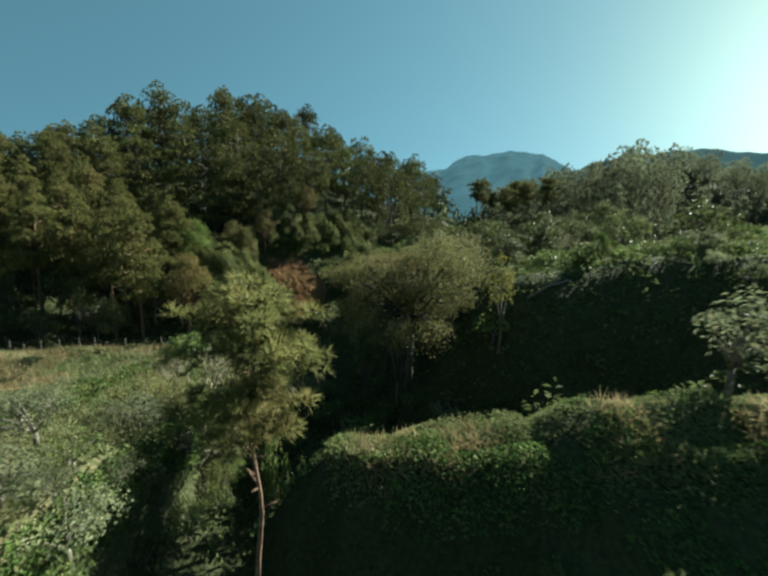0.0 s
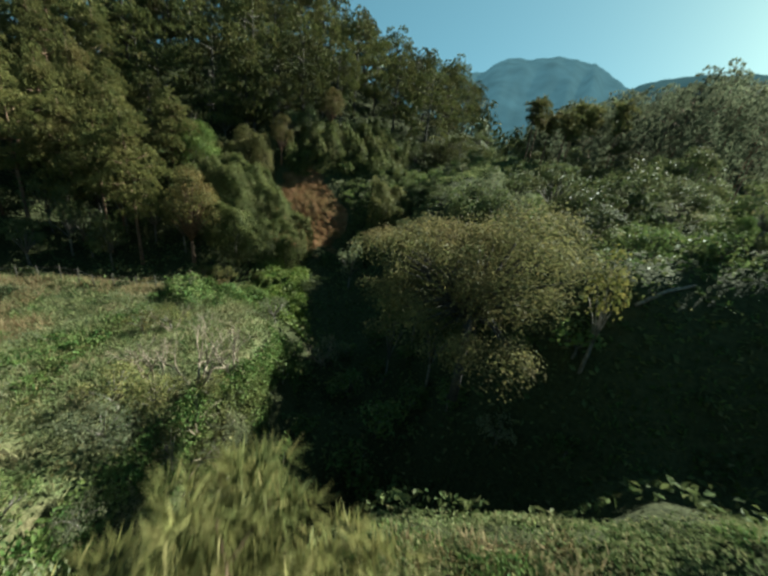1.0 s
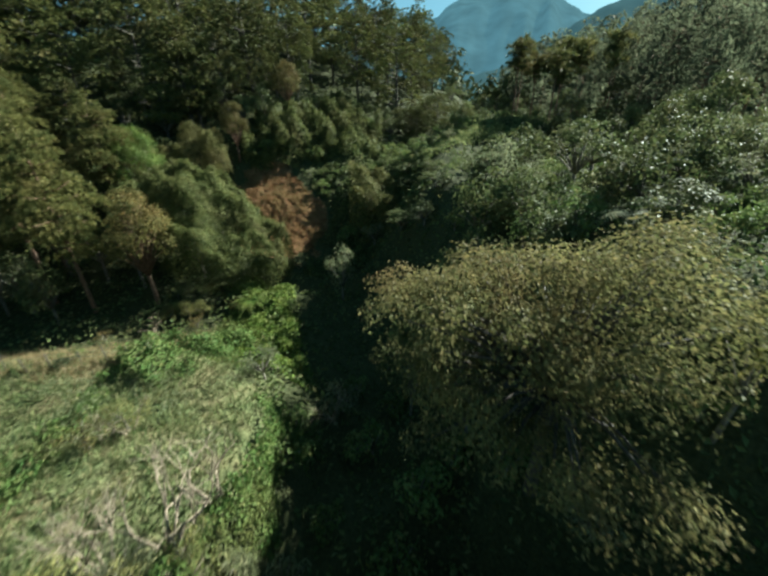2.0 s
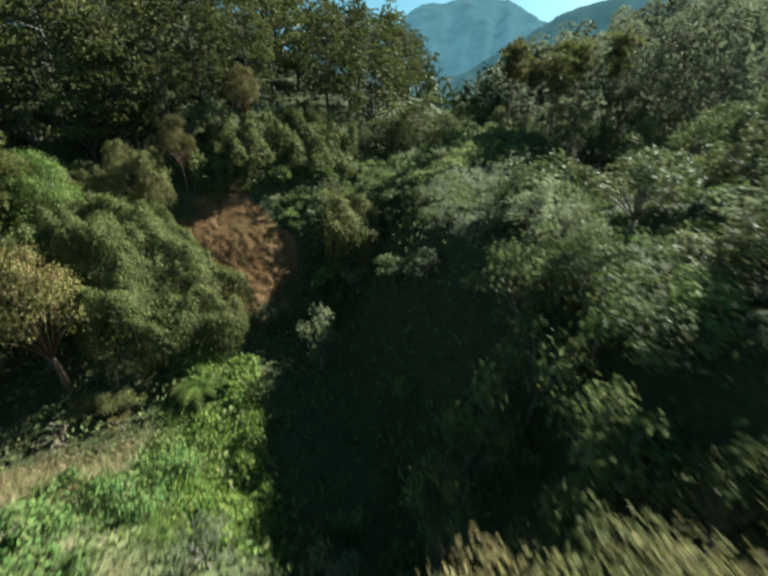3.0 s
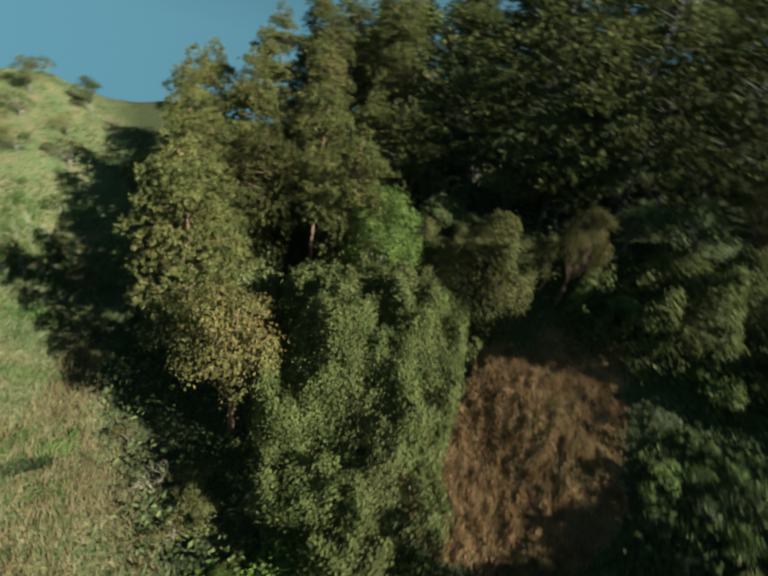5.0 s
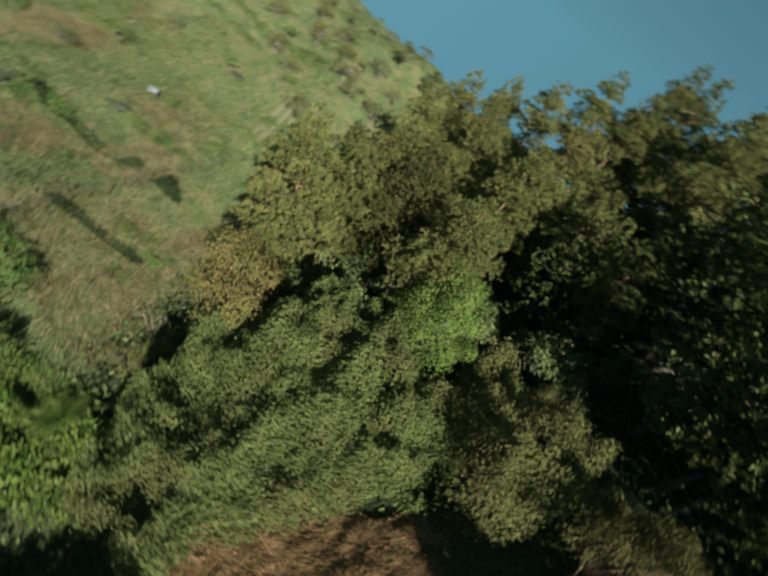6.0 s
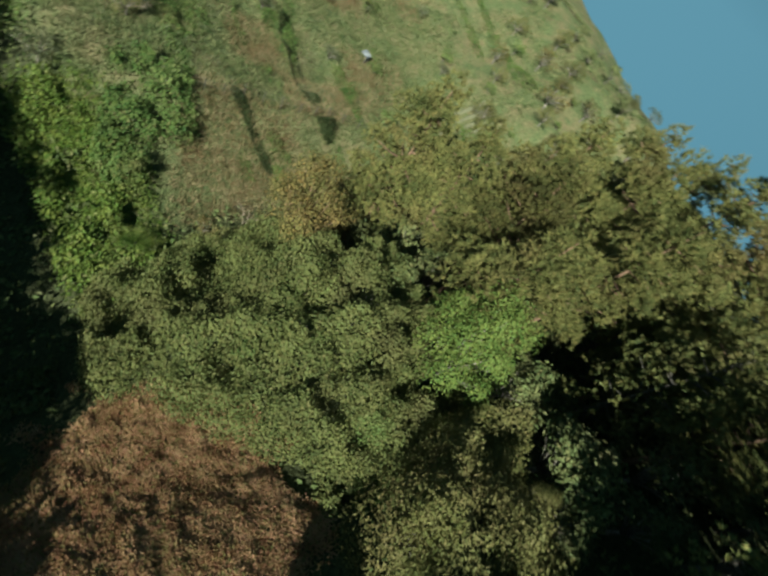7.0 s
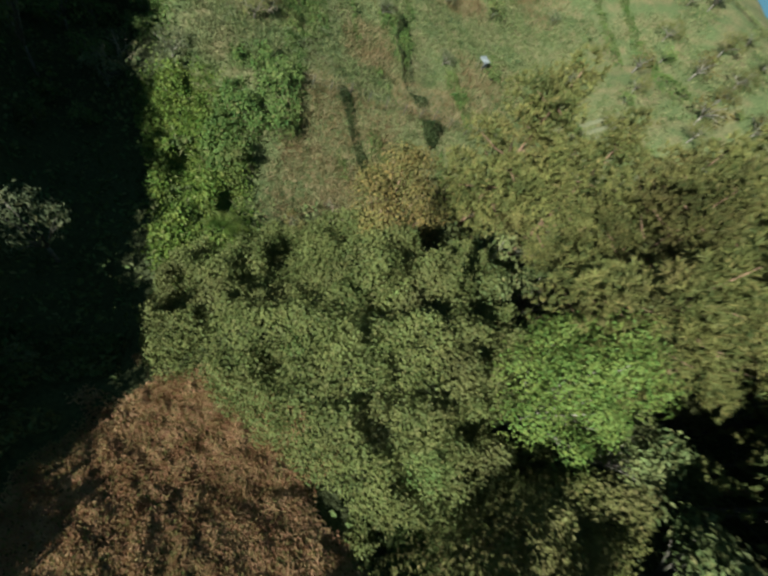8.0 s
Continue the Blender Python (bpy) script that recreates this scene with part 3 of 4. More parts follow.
for k, (x, y, top, r) in enumerate(MASSES[::2]):
    to_top(f"mass{(0, 3, 0, 2)[k % 4]}", x, y, top + 0.5, r * 0.66, 10.4, 4.2, 47 * k)
# the creeper-grown knoll above the bracken
KNOLL = ((-14.5, 70.5, 24.5, 2.4), (-11.0, 72.5, 25.0, 2.7), (-7.5, 74.0, 24.5, 2.6), (-13.0, 75.5, 27.5, 2.8), (-9.0, 77.0, 27.3, 2.8), (-5.0, 76.5, 25.0, 2.4), (-4.0, 80.0, 26.0, 2.5), (-17.0, 74.0, 27.5, 2.6), (-8.0, 80.5, 29.0, 2.6), (-3.5, 72.5, 22.0, 2.2), (-17.5, 69.5, 24.0, 2.2))
for k, (x, y, top, r) in enumerate(KNOLL[::2]):
    to_top(("mass1", "mass3")[k % 2], x + 0.5, y + 0.4, top + 0.9, r * 0.62, 10.4, 4.2, 70 * k + 15)
# round-topped tree beside the gully
DOME = ((-3.9, 58.0, 22.6, 1.9), (-2.6, 59.4, 22.0, 1.8), (-2.2, 57.2, 20.0, 1.5))
to_top("mass0", -3.3, 58.4, 22.4, 1.5, 10.4, 4.2, 25)
to_top("ball", -28.2, 57.6, 29.6, 3.2, 6.2, 2.0, 0)
to_top("oak", -23.6, 46.7, 25.6, 3.0, 7.2, 2.7, 30)
# olive vine-hung trees behind the green mass
BACK = ((-27.4, 62.6, 25.0, 1.9), (-25.0, 63.3, 25.7, 2.0), (-22.8, 64.4, 25.6, 1.8), (-25.6, 66.2, 26.8, 1.6), (-28.6, 65.0, 25.4, 1.5), (-23.4, 67.4, 27.0, 1.5))
for k, (x, y, top, r) in enumerate(BACK[::2]):
    to_top("mass1", x, y, top + 0.3, r * 0.7, 10.4, 4.2, 80 * k + 20)
# creeper-grown bushes at the field's edge
EDGE = ((-17.0, 33.6, 18.3, 1.6), (-15.0, 36.0, 16.9, 1.6), (-17.6, 36.0, 16.6, 1.3), (-14.2, 38.6, 15.4, 1.4), (-15.0, 32.0, 18.3, 1.2))
to_top("bush2", -17.0, 33.6, 18.6, 1.4, 2.6, 1.5, 0)
to_top("bush2", -15.0, 36.0, 17.1, 1.1, 2.6, 1.5, 90)
to_top("bush2", -5.9, 20.4, 18.3, 0.9, 2.6, 1.5, 40)
to_top("bush0", -5.0, 18.6, 17.4, 0.9, 2.0, 1.4, 10)
# gully trees
place("big", 1.9, 22.8, 1.0, 0, z=19.6)
for key, x, y, s in (("fine0", -14.6, 15.2, 1.25), ("fine0", -10.6, 11.6, 1.3), ("fine0", -12.4, 11.4, 1.1), ("fine1", -12.5, 19.4, 1.0), ("fine1", -10.1, 18.7, 0.9), ("fine0", -17.5, 17.6, 1.0), ("rust", -9.8, 14.0, 0.8), ("fine2", -9.0, 16.4, 0.9)):
    place(key, x, y, s, 60 * x)
to_top("grey2", -34.5, 45.8, 20.5, 1.7, 4.4, 2.0, 0)
to_top("yellow", 7.2, 22.5, 28.8, 1.1, 4.2, 1.5, 0)
to_top("grey2", 14.0, 14.5, 28.6, 2.2, 4.4, 2.0, 0)
to_top("grey0", 16.5, 13.0, 26.5, 1.8, 3.4, 1.8, 0)
to_top("grey2", -6.4, 47.7, 19.8, 1.7, 4.4, 2.0, 0)
for x, y, top, r in ((-8.5, 19.8, 16.6, 1.1), (-8.3, 18.2, 15.9, 0.9), (-8.7, 21.4, 16.4, 0.9)):
    to_top("fine2", x, y, top, r, 2.5, 1.55, 50 * y)
to_top("broad1", -30.6, 65.6, 27.2, 1.5, 5.7, 2.7, 60)
to_top("far1", -36.4, 62.4, 30.5, 2.3, 9.9, 3.4, 20)
to_top("oak", -14.9, 77.0, 35.2, 2.2, 7.2, 2.7, 80)
to_top("oak", -20.4, 67.9, 30.6, 1.8, 7.2, 2.7, 150)
# trees that shade the near gully
for k, (x, y, top, r) in enumerate(((3.6, 31.5, 25.4, 1.9), (6.2, 33.6, 26.6, 1.8), (1.6, 29.4, 23.6, 1.9), (5.2, 28.8, 25.2, 1.7), (3.2, 35.2, 25.4, 2.0), (9.6, 30.0, 28.6, 1.8), (0.6, 34.6, 24.2, 1.9), (3.6, 38.2, 28.2, 2.1), (-1.2, 32.6, 21.5, 1.6), (5.8, 37.0, 28.0, 2.0))):
    to_top(f"broad{k % 3}", x, y, top, r, (7.2, 5.7, 8.7)[k % 3], (3.1, 2.7, 3.3)[k % 3], 75 * k)
for k, (x, y, top, r) in enumerate(((1.0, 60.5, 20.4, 1.5), (0.4, 58.4, 19.0, 1.4), (-1.4, 66.4, 23.6, 1.7), (-1.6, 63.4, 21.8, 1.5), (-0.6, 49.6, 21.2, 1.8), (1.2, 46.6, 22.6, 1.8))):
    to_top(f"broad{(k + 1) % 3}", x, y, top, r, (5.7, 8.7, 7.2)[k % 3], (2.7, 3.3, 3.1)[k % 3], 55 * k)
# sunlit trees along the right hand slope
for k, (x, y, top, r) in enumerate(((5.6, 42.4, 29.4, 1.8), (5, 46.5, 25.4, 1.7), (9, 48, 26.6, 2.4), (2.5, 50, 21.6, 1.5), (8.2, 43.5, 27.0, 1.8), (11, 42, 30, 2.6), (13.7, 37.8, 29.6, 2.6), (10, 36, 28, 2.0),
                                    (16.5, 34, 29.2, 2.3), (6.5, 52.5, 23.6, 1.5), (12.5, 53, 25.0, 1.9), (3, 56, 21.2, 1.6), (9, 57.5, 24.2, 1.8), (14.5, 46, 28.0, 2.2), (18, 41, 30.5, 2.5), (10, 31, 27.8, 1.7), (17, 51, 27.0, 2.1))):
    key, bt, br = (("grey2", 4.4, 2.0), ("broad2", 8.7, 3.3), ("grey0", 3.4, 1.8), ("broad1", 5.7, 2.7))[k % 4]
    to_top(key, x, y, top, r, bt, br, 61 * k)
for x, y, top in ((17.5, 75.5, 36.4), (20.5, 76.5, 34.8), (19.2, 79.0, 37.0), (22.5, 74.5, 35.4)):
    to_top("thin0", x, y, top, 1.9, 9.5, 2.1)
# dark understorey beneath the pines
for k, (x, y, top, r) in enumerate(((-25.5, 48.5, 22.5, 2.2), (-29.5, 49.5, 23.5, 2.4), (-33.5, 50.5, 23.0, 2.3), (-36.5, 45.5, 22.0, 2.2), (-40.5, 48.0, 24.0, 2.4), (-27.0, 52.5, 24.0, 2.2), (-44.5, 45.5, 23.5, 2.2), (-31.0, 44.0, 20.5, 1.9), (-38.0, 52.5, 25.5, 2.3), (-48.5, 47.0, 25.0, 2.3), (-46.0, 42.0, 21.5, 2.2), (-50.5, 43.0, 23.5, 2.4), (-42.0, 42.0, 19.5, 2.0), (-54.5, 45.0, 25.0, 2.6), (-38.5, 42.4, 18.5, 1.9), (-58.0, 48.0, 27.0, 2.6))):
    to_top(f"broad{k % 3}", x, y, top, r, (7.2, 5.7, 8.7)[k % 3], (3.1, 2.7, 3.3)[k % 3], 65 * k)
# pines at the edge of the field
for x, y, k, top in ((-34.4, 51.3, 1, 31.0), (-28.8, 45.6, 0, 30.6), (-30.2, 55.6, 0, 31.5), (-33.0, 46.8, 2, 29.5), (-38.0, 56.0, 2, 33.5), (-37.0, 48.0, 0, 30.5), (-42.0, 51.5, 1, 34.0),
                     (-41.5, 46.5, 2, 32.0), (-46.0, 48.0, 0, 33.5), (-43.0, 57.5, 0, 36.5), (-48.5, 53.5, 2, 36.0),
                     (-52.0, 50.0, 1, 34.0), (-47.5, 60.5, 2, 38.5), (-52.0, 63.5, 0, 41.5), (-41.0, 62.0, 1, 33.0), (-56.0, 57.5, 2, 38.5), (-60.0, 63.0, 1, 42.0), (-46.0, 66.5, 0, 40.5), (-38.5, 66.0, 2, 32.5), (-54.0, 69.0, 2, 43.5)):
    to_top(f"pine{k}", x, y, top, 3.5, (13.6, 12.6, 15.1)[k], (3.7, 4.0, 3.7)[k])

rs = np.random.default_rng(3)


def scatter(n, box, keys, size, gap, ok, sink=0.1):
    """Plants of the given kinds strewn over a box, with a least gap."""
    x0, y0, x1, y1 = box
    done, tries = [], 0
    while len(done) < n and tries < n * 40:
        tries += 1
        x, y = rs.uniform(x0, x1), rs.uniform(y0, y1)
        if any((x - a) ** 2 + (y - b) ** 2 < gap * gap for a, b in done) or not ok(x, y):
            continue
        done.append((x, y))
        place(keys[rs.integers(len(keys))], x, y, rs.uniform(*size), rs.uniform(0, 360), sink)


def off_axis(x, y):
    return x - float(np.interp(y, AXIS_Y, AXIS_X))


def in_brown(x, y):
    """Where the dry bracken grows."""
    return bump(x, y, -14.6, 60.6, 3.6, 4.3, 20) + 0.28 * (vnoise(x, y, 1.9, 77) - 0.5)


FAR = ["far0", "far1", "far2", "far3"]
for k, (x, y, top) in enumerate(((-25.8, 71.6, 36.5), (-23.0, 74.6, 38.0), (-29.8, 70.0, 35.0), (-64, 79, 44.5), (-58, 82, 45), (-53, 80, 45.5), (-49, 84, 46), (-69, 76, 41))):
    to_top(FAR[k % 3], x, y, top, 3.2, (12.9, 12.2, 13.7)[k % 3], (3.9, 3.6, 3.7)[k % 3], 80 * k)
scatter(175, (-100, 66, 34, 138), FAR, (1.05, 1.42), 7.0, lambda x, y: off_axis(x, y) < -9 and y > 83 - 15 * smooth((-x - 18) / 5) and np.hypot(x + 20, y - 61) > 9 and not (-46 < x < -23 and y < 69) and not (x > -13 and y < 88) and not (-29 < x < -17 and 0.81 * y - 0.59 * x < 73) and not (x < -52 and y < 88) and (x + 50) ** 2 / 60 ** 2 + (y - 118) ** 2 / 52 ** 2 < 1.6)
scatter(22, (-68, 56, -44, 76), FAR, (0.85, 1.2), 5.4, lambda x, y: is_field(x, y) < 0.05 and y > 58 + 0.3 * (-x - 44))
scatter(26, (-48, 58, -29, 71), ["broad0", "broad1", "broad2"], (0.45, 0.75), 3.0, lambda x, y: np.hypot(x + 28.2, y - 57.6) > 4.5 and is_field(x, y) < 0.05)
# the wooded ridge across the valley
scatter(120, (34, 106, 150, 150), ["dist0", "dist1"], (0.65, 1.1), 4.6, lambda x, y: float(height(x, y)) > 17)
to_top("dist0", 79.0, 127.0, 55.5, 4.0, 12.3, 3.5, 30)
# slim pines at the end of the spur
for k, (x, y, top) in enumerate(((24.0, 76.0, 34.0), (27.5, 78.5, 36.5), (30.5, 75.0, 37.6), (25.6, 79.5, 36.6))):
    to_top(f"thin{k % 2}", x, y, top, 1.9, (9.5, 8.5)[k % 2], (2.1, 2.4)[k % 2], 40 * k)
for k, (x, y, top, r) in enumerate(((29.5, 80.5, 37.5, 2.6), (32.5, 77.5, 39.5, 3.0), (36.5, 80.5, 40.5, 3.0), (37.0, 74.0, 40.0, 3.0), (41.5, 77.5, 42.0, 3.3), (33.0, 71.5, 36.0, 2.8), (41.0, 70.5, 40.0, 3.0), (46.0, 73.5, 42.5, 3.4), (47.5, 79.5, 44.0, 3.4), (52.0, 75.5, 44.0, 3.4), (38.0, 67.0, 36.5, 2.8), (29.5, 70.0, 32.0, 2.5), (21.0, 66.5, 27.6, 2.2), (25.0, 65.5, 28.0, 2.3), (28.6, 65.0, 28.6, 2.3), (23.6, 70.0, 29.6, 2.4), (33.0, 66.0, 29.6, 2.5), (45.5, 66.5, 39.5, 3.0))):
    # the taller pines take the leaves paled for haze
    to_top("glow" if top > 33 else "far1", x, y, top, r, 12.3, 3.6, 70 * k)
scatter(20, (24, 72, 62, 86), ["broad0", "broad2", "dist0"], (0.45, 0.7), 3.4, lambda x, y: off_axis(x, y) > 12 and x > 0.3 * y)
for k, (x, y, top) in enumerate(((4.5, 83.0, 28.4), (8.2, 85.5, 30.0), (11.4, 83.0, 28.6), (7.0, 90.0, 29.2), (13.0, 89.0, 28.0), (1.8, 87.0, 27.6))):
    to_top(FAR[k % 3], x, y, top, 3.4, (12.9, 12.2, 13.7)[k % 3], (3.9, 3.6, 3.7)[k % 3], 50 * k)
scatter(60, (-34, 63, 4, 86), ["broad0", "broad1", "broad2"], (0.45, 0.8), 2.8, lambda x, y: off_axis(x, y) < -5 and in_brown(x, y) < 0.2 and not (x > -17 and y < 81) and not (x < -17 and 62 < y < 73))
scatter(45, (-2, 52, 30, 92), ["broad0", "broad1", "broad2", "grey2"], (0.6, 1.0), 3.4, lambda x, y: off_axis(x, y) > (11 if y < 62 else 7.5) and not (y > 50 and x < 25) and not 0.20 < x / y < 0.32)
scatter(40, (8, 28, 60, 70), ["broad1", "grey0", "grey2", "bush2"], (0.6, 1.0), 4.0, lambda x, y: off_axis(x, y) > 18)
scatter(60, (-24, 20, 24, 70), ["bush0", "bush1", "bush2", "grey1"], (0.6, 1.3), 2.4, lambda x, y: is_field(x, y) < 0.4 and in_brown(x, y) < 0.1 and not (-9 < x < -2 and y > 59) and not (-12 < x < -3 and 36 < y < 54) and not (x < -14 and y > 36) and not (off_axis(x, y) > 3 and 42 < y < 62) and -14 < off_axis(x, y) < 9 and not (33 < y < 51 and -13 < off_axis(x, y) < -2))
scatter(6, (-22, 44.0, -16, 48), ["bush0", "fine1", "rust", "fine2"], (0.4, 0.8), 1.4, lambda x, y: is_field(x, y) < 0.9)
scatter(20, (-12, 3, -4, 22), ["fine0", "fine1", "fine2"], (0.5, 0.95), 1.4, lambda x, y: -11 < off_axis(x, y) < -7.6 and np.hypot(x + 3.1, y - 9.1) > 1.2)
scatter(34, (6, 24, 30, 50), ["bush0", "bush2", "broad1", "bush1"], (0.5, 0.95), 2.6, lambda x, y: 10 < off_axis(x, y) < 26 and not (4 < x < 13.5 and y < 28))
scatter(34, (7, 21, 28, 34), ["bush0", "bush1", "grey0", "bush2"], (0.4, 0.8), 1.8, lambda x, y: 9 < off_axis(x, y) < 28 and not (4 < x < 13.5 and y < 28))
scatter(18, (-2, 63, 8, 82), ["bush0", "bush1", "bush2"], (0.6, 1.1), 1.8, lambda x, y: -4 < off_axis(x, y) < 6)
scatter(30, (-12, 52, 0, 68), ["bush0", "bush1", "grey1", "bush2"], (0.35, 0.7), 1.4, lambda x, y: in_brown(x, y) < 0.16 and -8 < off_axis(x, y) < 1 and not (-10 < x < -5 and 58 < y < 62))
scatter(34, (4, 84, 44, 130), ["broad0", "broad2"], (0.6, 0.9), 3.6, lambda x, y: -8 < off_axis(x, y) < 14)
scatter(9, (-4, 2, 10, 12), ["fine2", "fine1"], (0.4, 0.8), 1.8, lambda x, y: True)
scatter(26, (-72, 2, -24, 34), ["bush0", "bush1", "grey1"], (0.5, 1.0), 5.0, lambda x, y: is_field(x, y) > 0.9)


# ---------------------------------------------------------------- ground cover
def cover(name, n, box, mask, lift, size, slim, material, label, category, upright=0.6, seed=7, over=3, clump=1.7):
    """One mesh of very many leaves that lie over the ground where mask says so."""
    rng = np.random.default_rng(seed)
    x, y = rng.uniform(box[0], box[2], n * over), rng.uniform(box[1], box[3], n * over)
    keep = rng.uniform(size=n * over) < mask(x, y)
    x, y = x[keep][:n], y[keep][:n]
    hump = smooth((vnoise(x, y, clump, seed) - 0.25) * 1.6)
    z = height(x, y) + lift * hump * rng.uniform(0.55, 1.05, len(x)) + 0.05
    nn = units(rng, len(x)) * upright + [0, 0, 1 - upright * 0.4]
    nn /= np.linalg.norm(nn, axis=1, keepdims=True)
    co, tri = leaves(rng, np.stack([x, y, z], 1), nn, size, slim)
    tagged(part(name, mesh_of(co, tri), material), label, category, kind="stuff")


def blades(name, n, box, mask, tall, wide, material, label, seed):
    """One mesh of grass tufts."""
    rng = np.random.default_rng(seed)
    x, y = rng.uniform(box[0], box[2], n * 3), rng.uniform(box[1], box[3], n * 3)
    keep = rng.uniform(size=n * 3) < mask(x, y)
    x, y = x[keep][:n], y[keep][:n]
    c = np.stack([x, y, height(x, y) - 0.02], 1)
    up = np.repeat([[0.0, 0.0, 1.0]], len(x), 0)
    co, tri = needles(rng, c, up, tall, wide, 4)
    tagged(part(name, mesh_of(co, tri), material), label, "grass", kind="stuff")


def axis_d(x, y):
    return x - np.interp(y, AXIS_Y, AXIS_X)


def thicket(name, domes, n, size, slim, material, label, lump, seed):
    """A close blanket of vines: one sheet of leaves over a lumpy canopy that falls steeply at its rim."""
    rng = np.random.default_rng(seed)
    D = np.array(domes)

    def canopy(x, y):
        d2 = (x[:, None] - D[:, 0]) ** 2 + (y[:, None] - D[:, 1]) ** 2
        w = np.exp(-0.5 * d2 / (0.75 * D[:, 3]) ** 2) + 1e-9
        top = (w * D[:, 2]).sum(1) / w.sum(1)
        inside = np.clip(1 - d2 / (1.3 * D[:, 3]) ** 2, 0, 1).max(1)
        inside = np.clip(inside + (vnoise(x, y, 2.0, seed + 3) - 0.6) * 0.45 * (inside < 0.5) * (inside > 0), 0, 1)
        g = height(x, y)
        z = g + (top - g) * np.sqrt(smooth(inside * 2.2))
        rough = (vnoise(x, y, 3.4, seed) - 0.5) * 2.4 + (vnoise(x, y, 1.5, seed + 1) - 0.5) * 2.5 + (vnoise(x, y, 0.7, seed + 2) - 0.5) * 1.4
        return z + rough * lump * smooth(inside * 5), inside

    box = D[:, 0].min() - 4, D[:, 0].max() + 4, D[:, 1].min() - 4, D[:, 1].max() + 4
    x, y = rng.uniform(box[0], box[1], n * 6), rng.uniform(box[2], box[3], n * 6)
    z, inside = canopy(x, y)
    e = 0.15
    gx, gy = (canopy(x + e, y)[0] - z) / e, (canopy(x, y + e)[0] - z) / e
    area = np.sqrt(1 + gx ** 2 + gy ** 2)
    keep = (inside > 0.02) & (rng.uniform(size=n * 6) < np.minimum(area, 5) / 5)
    p = np.stack([x, y, z], 1)[keep][:n]
    nn = (np.stack([-gx, -gy, np.ones_like(gx)], 1) / area[:, None])[keep][:n]
    p = p - nn * rng.uniform(-0.12, 0.5, (len(p), 1)) + units(rng, len(p)) * 0.12
    p[:, 2] -= rng.uniform(0, 1, len(p)) ** 2 * 0.35
    nn = nn + units(rng, len(p)) * 0.65
    nn /= np.linalg.norm(nn, axis=1, keepdims=True)
    co, tri = leaves(rng, p, nn, size, slim)
    tagged(part(name, mesh_of(co, tri), material), label, "thicket", kind="stuff")


thicket("vine_thicket", MASSES, 125000, 0.165, 0.6, MAT_BLANKET, "thick blanket of olive-green vines over trees below the hill", 1.0, 41)
thicket("hanging_vines", BACK, 28000, 0.155, 0.6, MAT_VINE_DRY, "olive-brown vines hanging over trees behind the green mass", 1.0, 53)
thicket("creeper_thicket", EDGE, 12000, 0.22, 0.6, MAT_VINE_DARK, "green creeper heaped over bushes at the field's brow", 0.6, 47)
thicket("creeper_thicket", DOME, 11000, 0.22, 0.6, MAT_VINE_DRY, "olive-green creeper over a round-topped tree beside the gully", 0.7, 57)
thicket("vine_thicket", KNOLL, 40000, 0.28, 0.55, MAT_BLANKET, "olive-green vines grown over the trees of the knoll", 1.4, 43)
def inside_box(x, y, x0, y0, x1, y1, rim=5.0):
    """1 well inside the box, falling to 0 at its sides in a ragged way."""
    j = 3.0 * (vnoise(x, y, 4.0, 90) - 0.5)
    return smooth((x - x0 + j) / rim) * smooth((x1 - x + j) / rim) * smooth((y - y0 + j) / rim) * smooth((y1 - y + j) / rim)


cover("undergrowth", 82000, (-62, -2, 62, 125), lambda x, y: (1 - is_field(x, y)) * (in_brown(x, y) < 0.2) * (along(x, y, 0, 13.0, 24, 10.2)[0] > 3.0) * np.where(np.hypot(x + 5, y - 45) < 50, 1.0, 0.45), 1.3, 0.36, 0.55, MAT_UNDER,
      "dense dark-green undergrowth over the gully and slopes", "undergrowth", 0.8, 7)
cover("gully_brush", 15000, (-11, 52, 3, 74), lambda x, y: 1.0 * (in_brown(x, y) < 0.22), 1.1, 0.30, 0.55, MAT_UNDER,
      "close dark brushwood along the gully beside the bracken", "undergrowth", 0.9, 79)
cover("green_creeper", 30000, (-24, 27, -6, 51), lambda x, y: smooth((-axis_d(x, y) - 4.0) / 1.5) * smooth((11.5 + axis_d(x, y)) / 3) * smooth((y - 32.5) / 3) * smooth((50 - y) / 3), 1.3, 0.28, 0.6, MAT_CREEPER,
      "bright green creeper covering the slope below the field", "creeper", 0.7, 8)
cover("bank_grass", 34000, (-3, 8, 26, 17), lambda x, y: smooth((2.8 - along(x, y, 0, 14.2, 24, 11.3)[0]) / 1.4) * (0.35 + 0.65 * (vnoise(x, y, 0.9, 35) > 0.42)), 0.55, 0.16, 0.35, MAT_GRASS,
      "green and straw grass along the top of the bank", "grass", 0.9, 15)
cover("bank_creeper", 16000, (-3, 7, 26, 15), lambda x, y: smooth((4.0 - along(x, y, 0, 12.0, 24, 9.2)[0]) / 1.5) * (vnoise(x, y, 1.1, 33) > 0.45), 0.5, 0.15, 0.6, MAT_VINE_DARK,
      "green and straw creeper over the grassy bank", "creeper", 0.8, 9)
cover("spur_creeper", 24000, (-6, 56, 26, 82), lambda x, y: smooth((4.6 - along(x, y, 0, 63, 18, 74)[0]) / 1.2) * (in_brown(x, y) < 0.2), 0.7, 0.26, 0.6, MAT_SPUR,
      "creeper along the spur, sunlight put into its pale green", "creeper", 0.7, 10)
